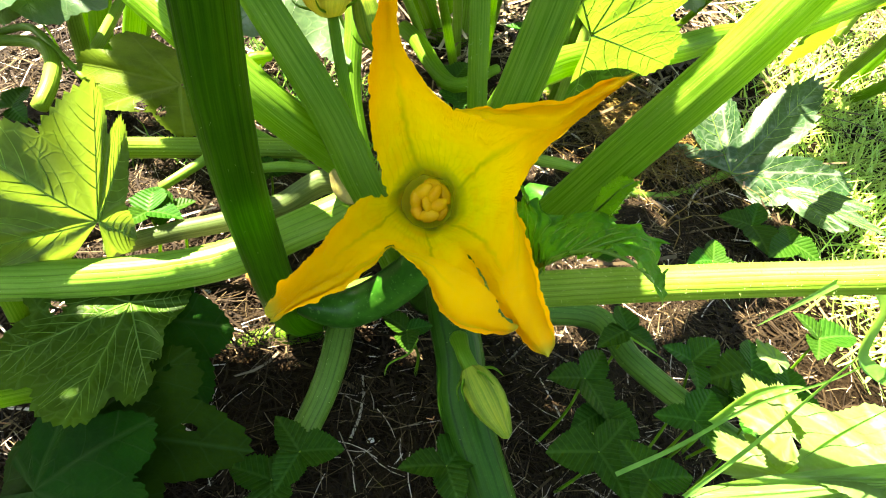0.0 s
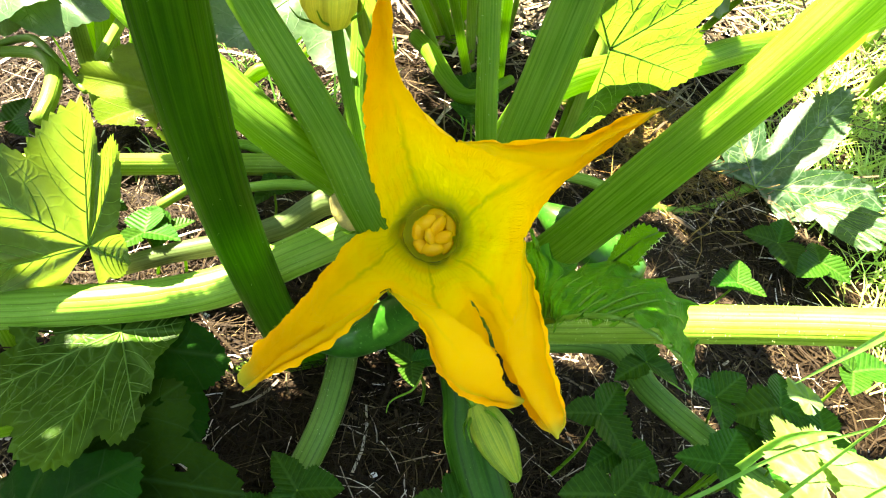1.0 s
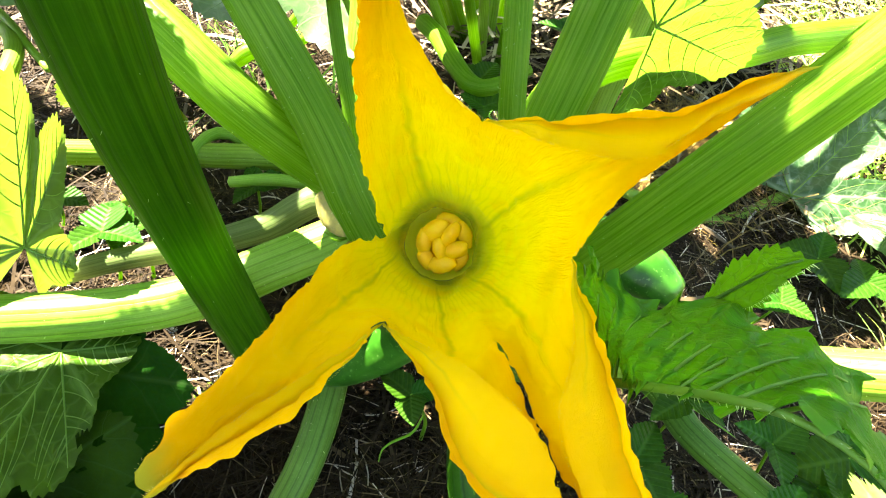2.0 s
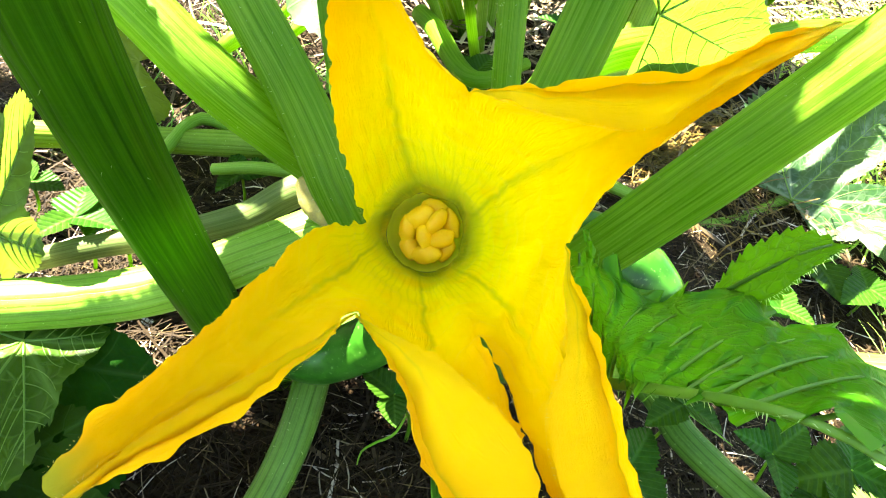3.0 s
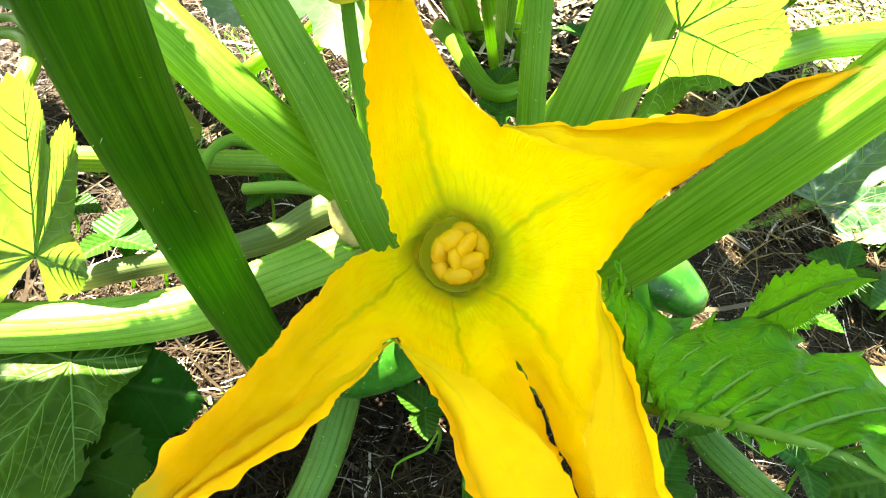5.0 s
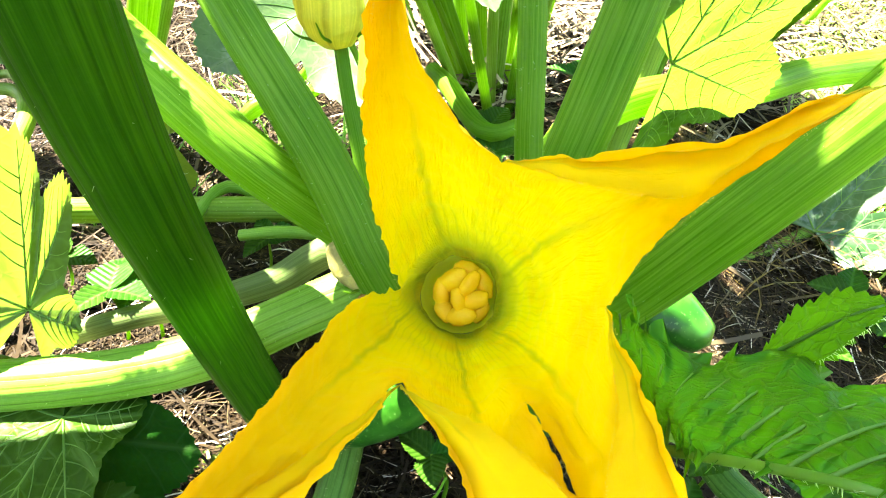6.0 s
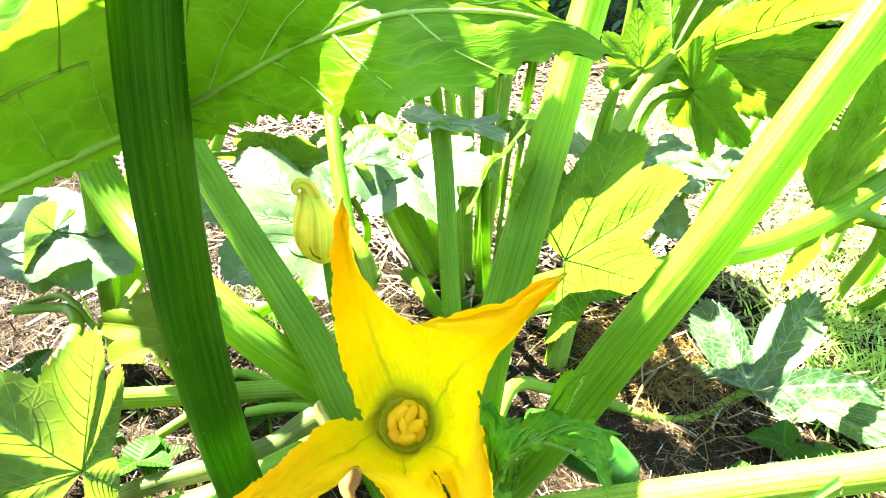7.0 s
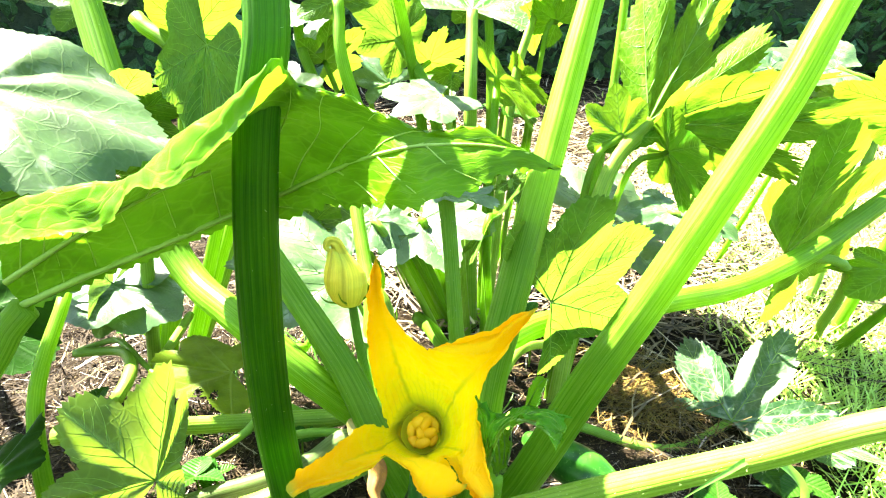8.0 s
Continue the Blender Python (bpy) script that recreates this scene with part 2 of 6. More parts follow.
BUD = stalk_material("bud_petals", (0.30, 0.36, 0.03), (0.58, 0.52, 0.05), 0.30, 6.0, 1.1)
BUD_GREEN = stalk_material("green_bud", (0.055, 0.150, 0.010), (0.26, 0.31, 0.025), 0.25, 6.0, 1.2)
DRY_BUD = simple("withered_bud", (0.34, 0.30, 0.06), (0.20, 0.17, 0.05), 160.0, 0.7, 0.5, 0.001, (0.4, 0.35, 0.08), 0.2)
DRY_PETAL = simple("dried_petal", (0.34, 0.16, 0.02), (0.16, 0.08, 0.015), 200.0, 0.8, 0.6, 0.001, (0.4, 0.2, 0.03), 0.2)
BRISTLE = simple("bristle", (0.25, 0.38, 0.12), (0.18, 0.30, 0.08), 50.0, 0.5, 0.0, 0.001, (0.7, 0.8, 0.4), 0.4)
VEIN = simple("leaf_vein", (0.055, 0.150, 0.012), (0.085, 0.200, 0.024), 90.0, 0.5, 0.0, 0.001, (0.30, 0.45, 0.06), 0.5)
VEIN_PALE = simple("large_leaf_vein", (0.1462, 0.2752, 0.0258), (0.1892, 0.3268, 0.043), 90.0, 0.5, 0.0, 0.001, (0.258, 0.3612, 0.043), 0.3)
# leaf_vein with shade put into its colour as well
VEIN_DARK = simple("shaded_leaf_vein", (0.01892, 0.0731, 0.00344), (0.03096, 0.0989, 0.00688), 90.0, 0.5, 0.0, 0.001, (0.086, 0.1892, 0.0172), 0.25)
PEBBLE = simple("pebble", (0.55, 0.55, 0.52), (0.38, 0.37, 0.35), 160.0, 0.6)


def fruit_material():
    n = Nodes("zucchini_skin")
    c = n.coords()
    spots = n.mask(n.noise(c, 420.0, 2.0), 0.62, 0.70)
    tone = n.mix(n.mask(n.noise(c, 60.0), 0.4, 0.6), (0.007, 0.042, 0.003), (0.016, 0.075, 0.006))
    col = n.mix(n.math("MULTIPLY", spots, 0.4), tone, (0.10, 0.20, 0.05))
    return n.surface(col, 0.28, n.bump(n.noise(c, 500.0), 0.1, 0.0004), None, 0, 0.15)


FRUIT = fruit_material()


def soil_material():
    n = Nodes("soil")
    c = n.coords()
    a, b, d = n.noise(c, 9.0, 6.0), n.noise(c, 70.0, 6.0, 0.7), n.noise(c, 500.0, 4.0)
    mixed = n.math("ADD", n.math("MULTIPLY", a, 0.3), n.math("ADD", n.math("MULTIPLY", b, 0.45), n.math("MULTIPLY", d, 0.25)))
    col = n.ramp(mixed, [(0.32, (0.0032, 0.00208, 0.00096)), (0.50, (0.0088, 0.00576, 0.0024)), (0.68, (0.0272, 0.0192, 0.0088))])
    high = n.math("ADD", b, n.math("MULTIPLY", d, 0.4))
    return n.surface(col, 0.95, n.bump(high, 1.0, 0.010), None, 0, 0.03)


def straw_material():
    n = Nodes("straw")
    isl = n.island()
    col = n.ramp(isl, [(0.0, (0.0032, 0.00208, 0.0008)), (0.50, (0.0128, 0.0088, 0.0036)), (0.82, (0.020, 0.0135, 0.005)), (0.94, (0.10, 0.075, 0.034)), (1.0, (0.44, 0.392, 0.304))])
    g = n.noise(n.coords(), 300.0, 3.0)
    col = n.mix(n.math("MULTIPLY", n.mask(g, 0.4, 0.7), 0.4), col, (0.030, 0.020, 0.008))
    return n.surface(col, 0.75, n.bump(g, 0.4, 0.0008), None, 0, 0.08)


def pale_straw_material():
    n = Nodes("pale_straw")
    col = n.ramp(n.island(), [(0.0, (0.016, 0.011, 0.004)), (0.45, (0.055, 0.040, 0.016)), (0.8, (0.13, 0.10, 0.05)), (1.0, (0.36, 0.31, 0.21))])
    return n.surface(col, 0.7, None, None, 0, 0.2)


def blade_material(name, a, b, glow, thin=0.4):
    n = Nodes(name)
    isl = n.island()
    g = n.noise(n.coords(), 160.0, 3.0)
    col = hsv_shift(n, n.mix(n.mask(g, 0.35, 0.65), a, b), isl, 0.05, 0.6)
    return n.surface(col, 0.45, n.bump(g, 0.2, 0.0008), glow, thin, 0.15)


SOIL, STRAW, STRAW_PALE = soil_material(), straw_material(), pale_straw_material()
HAY = blade_material("dry_grass", (0.022, 0.014, 0.003), (0.13, 0.09, 0.02), (0.14, 0.09, 0.02), 0.2)
GRASS = blade_material("grass_blades", (0.26, 0.42, 0.06), (0.40, 0.52, 0.13), (0.46, 0.64, 0.12))
GRASS_DARK = blade_material("grass_dark", (0.05, 0.16, 0.02), (0.09, 0.22, 0.035), (0.25, 0.5, 0.05))
HEDGE = blade_material("hedge_leaves", (0.010, 0.040, 0.010), (0.070, 0.160, 0.060), (0.08, 0.20, 0.03), 0.25)
HEDGE_SHADE = simple("hedge_shade", (0.012, 0.026, 0.010), (0.022, 0.045, 0.016), 6.0, 0.9, 0.8, 0.05)


def weed_material():
    """Small toothed leaflets with pleated side veins."""
    n = Nodes("weed_leaflet")
    x, y = n.split(n.uv())
    ax = n.math("ABSOLUTE", x)
    mid = n.mask(ax, 0.05, 0.01)
    pleat = n.math("PINGPONG", n.math("SUBTRACT", y, n.math("MULTIPLY", ax, 0.75)), 0.07)
    side = n.mask(pleat, 0.016, 0.003)
    veins = n.math("MAXIMUM", mid, n.math("MULTIPLY", side, 0.7))
    g = n.noise(n.uv(), 9.0, 4.0)
    col = n.mix(n.mask(g, 0.35, 0.65), (0.007, 0.033, 0.002), (0.014, 0.052, 0.004))
    col = hsv_shift(n, n.mix(n.math("MULTIPLY", veins, 0.5), col, (0.040, 0.115, 0.016)), n.chance(), 0.03, 0.3)
    high = n.math("ADD", n.math("MULTIPLY", pleat, 10.0), n.math("MULTIPLY", g, 0.2))
    return n.surface(col, 0.42, n.bump(high, 0.5, 0.0010), (0.055, 0.150, 0.006), 0.25, 0.04)


WEED = weed_material()


# ---------------------------------------------------------------- mesh helpers
def mesh_from(name, verts, faces, uvs=None, smooth=True):
    me = bpy.data.meshes.new(name)
    me.from_pydata([tuple(v) for v in verts], [], faces)
    if uvs is not None:
        layer = me.uv_layers.new(name="uv")
        idx = np.empty(len(me.loops), dtype=np.int32)
        me.loops.foreach_get("vertex_index", idx)
        layer.data.foreach_set("uv", np.asarray(uvs, dtype=np.float32)[idx].ravel())
    if smooth:
        me.polygons.foreach_set("use_smooth", [True] * len(me.polygons))
    me.update()
    return me


def piece(name, me, material, parent=None, label=""):
    """Links a mesh as one object, under a thing or a part."""
    ob = new(name, me)
    if material and not me.materials:
        me.materials.append(material)
    if parent is not None:
        ob.parent = parent
    if label:
        tagged(ob, label)
    return ob


def spline(pts, count, even=True):
    """Points evenly spread along a smooth curve through pts."""
    p = np.array(pts, float)
    if len(p) == 2:
        return p[0] + np.linspace(0, 1, count)[:, None] * (p[1] - p[0])
    q = np.vstack([2 * p[0] - p[1], p, 2 * p[-1] - p[-2]])
    fine = []
    for i in range(len(p) - 1):
        a, b, c, d = q[i:i + 4]
        for k in np.linspace(0, 1, 24, endpoint=False):
            fine.append(0.5 * (2 * b + (c - a) * k + (2 * a - 5 * b + 4 * c - d) * k * k + (3 * b - a - 3 * c + d) * k ** 3))
    fine = np.array(fine + [p[-1]])
    if not even:
        at = np.linspace(0, len(fine) - 1, count)
        return np.stack([np.interp(at, np.arange(len(fine)), fine[:, k]) for k in range(fine.shape[1])], 1)
    run = np.concatenate([[0], np.cumsum(np.linalg.norm(np.diff(fine, axis=0), axis=1))])
    at = np.linspace(0, run[-1], count)
    return np.stack([np.interp(at, run, fine[:, k]) for k in range(fine.shape[1])], 1)


def tube_mesh(pts, radii, ribs=19, deep=0.009, around=76, step=0.006, flat=1.0):
    """A ribbed stalk along a curve, rounded off at both ends. Also gives its centre line and frames."""
    length = sum((Vector(b) - Vector(a)).length for a, b in zip(pts[:-1], pts[1:]))
    count = max(8, int(length / step))
    line = spline(pts, count)
    rad = np.interp(np.linspace(0, 1, count), np.linspace(0, 1, len(radii)), radii)
    verts, uvs, faces, frames = [], [], [], []
    side = None
    run = 0.0
    for i in range(count):
        t = Vector(line[min(i + 1, count - 1)] - line[max(i - 1, 0)]).normalized()
        if side is None:
            side = t.orthogonal().normalized()
        side = (side - t * side.dot(t)).normalized()
        other = t.cross(side)
        frames.append((Vector(line[i]), side.copy(), other.copy(), rad[i]))
        if i:
            run += float(np.linalg.norm(line[i] - line[i - 1]))
        for k in range(around + 1):
            a = 2 * math.pi * k / around
            r = rad[i] * (1 + deep * math.cos(ribs * a) + 0.02 * math.sin(2 * a + i * 0.05))
            verts.append(Vector(line[i]) + side * (r * math.cos(a)) + other * (r * math.sin(a) * flat))
            uvs.append((k / around, run))
    w = around + 1
    for i in range(count - 1):
        for k in range(around):
            faces.append((i * w + k, i * w + k + 1, (i + 1) * w + k + 1, (i + 1) * w + k))
    for i, sign in ((0, -1), (count - 1, 1)):
        t = Vector(line[min(i + 1, count - 1)] - line[max(i - 1, 0)]).normalized()
        verts.append(Vector(line[i]) + t * sign * rad[i] * 0.5)
        uvs.append((0.5, 0.0))
        for k in range(around):
            a, b = i * w + k, i * w + k + 1
            faces.append((b, a, len(verts) - 1) if sign < 0 else (a, b, len(verts) - 1))
    return verts, faces, uvs, frames


def bristles(frames, count, size, seed, parent):
    """Short stiff hairs standing off a stalk."""
    rng = random.Random(seed)
    verts, faces = [], []
    for _ in range(count):
        i = rng.randrange(1, len(frames) - 1)
        c, s, o, r = frames[i]
        c = c.lerp(frames[i + 1][0], rng.random())
        a = rng.random() * 2 * math.pi
        n = s * math.cos(a) + o * math.sin(a)
        t = (frames[i + 1][0] - frames[i - 1][0]).normalized()
        side = t.cross(n)
        root = c + n * r * 0.96
        tip = root + (n + t * rng.uniform(-0.5, 0.5) + side * rng.uniform(-0.4, 0.4)) * size * rng.uniform(0.5, 1.3)
        w = size * 0.10
        k = len(verts)
        verts += [root + t * w, root - t * w * 0.5 + side * w * 0.8, root - t * w * 0.5 - side * w * 0.8, tip]
        faces += [(k, k + 1, k + 3), (k + 1, k + 2, k + 3), (k + 2, k, k + 3)]
    return tagged(piece("bristles", mesh_from("bristles", verts, faces, smooth=False), BRISTLE, parent), kind="stuff")


def stalk(parent, pts, radii, material, name="petiole", hair=0, seed=1, label="", **more):
    v, f, u, frames = tube_mesh(pts, radii, **more)
    ob = piece(name, mesh_from(name, v, f, u), material, parent, label)
    if hair:
        bristles(frames, hair, 0.0013, seed, ob)
    return ob


def leaf_mesh(length, lobe=0.30, teeth=0.035, fold=0.15, droop=0.12, wave=0.05, seed=0, broad=1.0, spread=50.0, rings=16, around=150, sinus=158, holes=0, narrow=1.0, wide=1.0):
    """A palmate toothed leaf in its own plane and its raised veins: the stalk joins at the origin, the tip points along y."""
    rng = random.Random(seed)
    ph = [rng.uniform(0, 6.28) for _ in range(6)]

    def reach(a):
        k = abs(a) / radians(spread)
        near = abs(k - round(min(k, 2.0)))
        shape = 1 - lobe * min(1, near * 2) ** 1.5
        back = 1 - 0.36 * max(0.0, (abs(a) - 0.4) / 2.4) - 0.25 * max(0, (abs(a) - 2.2))
        return length * shape * back * (1 + 0.03 * math.sin(5 * a + ph[1]))

    def point(a, r):
        k = abs(a) / radians(spread)
        x, y = r * math.sin(a) * broad * (narrow if a < 0 else wide), r * math.cos(a)
        q = r / length
        z = fold * abs(x) - droop * length * q * q
        z += wave * length * q * q * math.sin(4 * a + ph[2] + 1.5 * q) + 0.4 * wave * length * q * math.sin(9 * a + ph[3])
        crease = abs(k - round(k)) * radians(spread) * r
        z -= 0.010 * length * math.exp(-(crease / 0.006) ** 2) * min(1, 4 * q)
        z += 0.012 * length * noise.noise(Vector((x * 60, y * 60, ph[4])))
        return (x, y, z)

    verts, uvs, faces = [], [], []
    for j in range(around + 1):
        a = radians(-sinus + 2 * sinus * j / around)
        saw = (j * 0.46 + ph[0]) % 1.0
        edge = reach(a) * (1 + teeth * (saw - 0.4) * 1.6)
        for i in range(rings + 1):
            p = point(a, edge * (i / rings))
            verts.append(p)
            uvs.append((p[0] / broad, p[1]))
    openings = [(rng.uniform(-1.8, 1.8), rng.uniform(0.35, 0.85) * length, rng.uniform(0.0015, 0.0035)) for _ in range(holes)]
    openings = [(r * math.sin(a) * broad, r * math.cos(a), q) for a, r, q in openings]
    w = rings + 1
    for j in range(around):
        for i in range(rings):
            a, b, c, d = j * w + i, j * w + i + 1, (j + 1) * w + i + 1, (j + 1) * w + i
            if any((verts[a][0] - x) ** 2 + (verts[a][1] - y) ** 2 < q * q for x, y, q in openings):
                continue
            faces.append((a, b, c, d) if i else (a, b, c))
    vv, vf, vu = [], [], []

    def rib(pts, thick, thin):
        v, f, u, _ = tube_mesh(pts, (thick, (thick + thin) / 2, thin), ribs=1, deep=0.0, around=6, step=max(0.003, length / 22))
        k = len(vv)
        vv.extend(v)
        vu.extend(u)
        vf.extend([tuple(i + k for i in face) for face in f])

    base = 0.0007 * (length / 0.11) ** 0.6
    for m in (-2, -1, 0, 1, 2):
        a = radians(m * spread)
        if abs(a) > radians(sinus) - 0.1:
            continue
        far = reach(a) * 0.95
        rib([point(a, far * i / 12) for i in range(13)], base, base * 0.25)
        for side in (-1, 1):
            for q in (0.24, 0.40, 0.55, 0.69, 0.82):
                q += rng.uniform(-0.04, 0.04)
                pts = []
                for i in range(7):
                    d = far * 0.50 * i / 6
                    x = far * q * math.sin(a) + d * math.sin(a + side * radians(46 - 3 * i))
                    y = far * q * math.cos(a) + d * math.cos(a + side * radians(46 - 3 * i))
                    b, r = math.atan2(x, y), math.hypot(x, y)
                    if r > reach(b) * 0.97 or abs(b) > radians(sinus) - 0.05 or (abs(b - a) > radians(spread) * 0.56 and abs(m + side) <= 2):
                        break
                    pts.append(point(b, r))
                if len(pts) > 2:
                    rib(pts, base * 0.48, base * 0.16)
    return mesh_from("leaf_blade", verts, faces, uvs), mesh_from("venation", vv, vf, vu)


def stand(base, tip, normal):
    """The pose of a leaf whose stalk joins at base, whose tip points to tip, and whose upper side faces normal."""
    y = (Vector(tip) - Vector(base)).normalized()
    z = Vector(normal)
    z = (z - y * z.dot(y)).normalized()
    x = y.cross(z)
    m = Matrix((x, y, z)).transposed().to_4x4()
    return Matrix.Translation(base) @ m


def leaf(parent, base, tip, normal, material=None, label="", size=1.0, veins=True, **more):
    me, ribs = leaf_mesh((Vector(tip) - Vector(base)).length * size, **more)
    ob = piece("leaf_blade", me, material or LEAF, parent, label)
    ob.matrix_basis = stand(base, tip, normal)
    if veins and material not in (LEAF_SHADED, LEAF_PALE, LEAF_OLD):
        piece("venation", ribs, VEIN_DARK if material in (LEAF_SHADED, LEAF_SILVER, LEAF_OLD, LEAF_YOUNG) else VEIN, ob)
    return ob


def sheet_mesh(name, rails, along, across, rough=0.0, edges=0.0, teeth=0, seed=0, uv_scale=None, ghosts=None, fused=(0.0, 0.0), rolls=(0, 0), lift=None, frill=0.0, pleat=None):
    """A thin curved blade spanned over a few long curves that run from its root to its tip."""
    lines = np.stack([spline(r, along) for r in rails])
    if ghosts is not None:
        before, after = spline(ghosts[0], along), spline(ghosts[1], along)
    verts, uvs, faces = [], [], []
    for i in range(along):
        s = i / (along - 1)
        if ghosts is not None:
            row = lines[:, i]
            w = [1 - min(1, max(0, (s - q * 0.8) / (q * 0.4 + 0.02))) for q in fused]
            first = w[0] * before[i] + (1 - w[0]) * (2 * row[0] - row[1])
            last = w[1] * after[i] + (1 - w[1]) * (2 * row[-1] - row[-2])
            full = spline(np.vstack([first, row, last]), (across - 1) * 2 + 1, even=False)
            q = (across - 1) // 2
            cross = full[q:q + across]
        else:
            cross = spline(lines[:, i], across) if len(rails) > 2 else lines[:, i]
        mid = cross[len(cross) // 2]
        for k in range(across):
            u = 2 * k / (across - 1) - 1
            p = Vector(cross[k])
            if lift is not None:
                open_at = fused[0 if u < 0 else 1]
                free = min(1, max(0, (s - open_at) / 0.2)) * min(1, (1 - s) / 0.12)
                e = max(0, (abs(u) - 0.55) / 0.45)
                p += lift * (rolls[0 if u < 0 else 1] * free * (e * e * 1.6 - 0.5 * math.sin(min(1, max(0, (abs(u) - 0.2) / 0.8)) * math.pi)))
                fade = min(1, s / 0.25) * min(1, (1 - s) / 0.10)
                fade *= 1 if s > open_at else max(0, 1 - abs(u)) ** 0.5
                p += lift * (fade * (0.0014 * noise.noise(Vector((u * 3.2 + seed * 3, s * 2.2, seed))) + 0.0006 * noise.noise(Vector((u * 7 + seed, s * 9, seed + 4)))))
                ridge = math.exp(-(u / 0.09) ** 2)
                p -= lift * (0.0007 * ridge * fade)
            if rough:
                p += rough * noise.noise_vector(p * 110)
                p += rough * 0.5 * noise.noise_vector(p * 330)
            if pleat:
                p += Vector(pleat[2]) * (pleat[1] * math.sin(6.283 * pleat[0] * s + 2.5 * u + 1.5 * noise.noise(p * 90)) * (0.4 + 0.6 * abs(u)))
            if frill:
                p += frill * u * u * noise.noise_vector(p * 150)
            if edges and abs(u) > 0.99 and (ghosts is None or s > fused[0 if u < 0 else 1]):
                out = (p - Vector(mid))
                if out.length > 1e-5:
                    saw = ((i * teeth / along) % 1.0) if teeth else noise.noise(p * 500)
                    p += out.normalized() * edges * (saw - 0.3)
            verts.append(p)
            uvs.append((u, s) if uv_scale is None else ((u - uv_scale[2]) * uv_scale[0], s * uv_scale[1]))
    for i in range(along - 1):
        for k in range(across - 1):
            faces.append((i * across + k, i * across + k + 1, (i + 1) * across + k + 1, (i + 1) * across + k))
    return mesh_from(name, verts, faces, uvs)


# ---------------------------------------------------------------- ground
def ground_z(x, y):
    mound = 0.08 * math.exp(-((x + 0.10) ** 2 + (y - 0.25) ** 2) / 0.0625)
    rough = 0.006 * noise.noise(Vector((x * 14, y * 14, 0.3))) + 0.003 * noise.noise(Vector((x * 55, y * 55, 2.0)))
    return 0.028 + mound + rough * (1 if abs(x) < 4 and abs(y) < 5 else 0)


def graded(lo, hi, fine, far):
    mid = list(np.arange(lo, hi, fine))
    step, p, right = fine, hi, []
    while p < far:
        right.append(p)
        step *= 1.25
        p += step
    step, p, left = fine, lo, []
    while p > -far:
        step *= 1.25
        p -= step
        left.append(p)
    return left[::-1] + mid + right + [far]


def build_ground():
    xs, ys = graded(-0.55, 0.75, 0.008, 60.0), graded(0.0, 1.1, 0.008, 60.0)
    verts = [(x, y, ground_z(x, y)) for y in ys for x in xs]
    w = len(xs)
    faces = [(j * w + i, j * w + i + 1, (j + 1) * w + i + 1, (j + 1) * w + i) for j in range(len(ys) - 1) for i in range(w - 1)]
    ob = piece("ground", mesh_from("ground", verts, faces), SOIL)
    return tagged(ob, "dark brown garden soil strewn with straw", "ground", kind="structure")


def ribbons(name, spots, material, label, category, seed, lean=0.0):
    """Thin strips, each a bent ribbon of three segments: x, y, z, heading, length, width, rise, curl."""
    verts, faces = [], []
    rng = random.Random(seed)
    for x, y, z, head, length, width, rise, curl in spots:
        d = Vector((math.cos(head), math.sin(head), 0))
        s = Vector((-d.y, d.x, rng.uniform(-0.5, 0.5))).normalized()
        k = len(verts)
        for i in range(4):
            q = i / 3
            p = Vector((x, y, z)) + d * (length * (q - 0.5 * (1 - lean)) * (1 - 0.3 * lean * q * abs(curl)))
            p += Vector((0, 0, 1)) * (rise * q * (1 - 0.35 * curl * q)) + s * (curl * length * 0.25 * (q - 0.5) ** 2)
            wd = width * (1 - q ** 3 * (0.9 if lean else 0.3)) / 2
            verts += [p - s * wd, p + s * wd]
        for i in range(3):
            a = k + 2 * i
            faces.append((a, a + 1, a + 3, a + 2))
    ob = piece(name, mesh_from(name, verts, faces), material)
    return tagged(ob, label, category, kind="stuff")


build_ground()
rng = random.Random(5)
spots = []
for _ in range(64000):
    x, y = 0.12 + rng.gauss(0, 0.33), 0.42 + rng.gauss(0, 0.36)
    if y < 0.0 or noise.noise(Vector((x * 9, y * 9, 7))) + rng.uniform(-0.5, 0.5) < -0.10:
        continue
    length = rng.choice((0.006, 0.010, 0.016, 0.03))
    spots.append((x, y, ground_z(x, y) + rng.uniform(0.0005, 0.006), rng.uniform(0, 6.28), length * rng.uniform(0.6, 1.5), rng.choice((0.0004, 0.0006, 0.0009, 0.0018)) * rng.uniform(0.7, 1.3), rng.uniform(-0.006, 0.006), rng.uniform(-1, 1)))
for _ in range(15000):
    x, y = rng.uniform(-0.16, 0.28), rng.uniform(0.06, 0.42)
    length = rng.uniform(0.006, 0.030)
    spots.append((x, y, ground_z(x, y) + rng.uniform(0.001, 0.008), rng.uniform(0, 6.28), length, rng.uniform(0.0003, 0.0007), rng.uniform(-0.008, 0.010), rng.uniform(-1.5, 1.5)))
for _ in range(14000):
    x, y = -0.35 + rng.gauss(0, 0.22), 0.62 + rng.gauss(0, 0.26)
    spots.append((x, y, ground_z(x, y) + rng.uniform(0.001, 0.010), rng.uniform(0, 6.28), rng.uniform(0.008, 0.045), rng.uniform(0.0005, 0.0018), rng.uniform(-0.010, 0.014), rng.uniform(-1.5, 1.5)))
for _ in range(5000):
    x, y = 0.23 + rng.gauss(0, 0.07), 0.41 + rng.gauss(0, 0.10)
    spots.append((x, y, ground_z(x, y) + rng.uniform(0.0005, 0.004), rng.uniform(0, 6.28), rng.uniform(0.012, 0.05), rng.uniform(0.0005, 0.0014), rng.uniform(-0.004, 0.005), rng.uniform(-1.5, 1.5)))
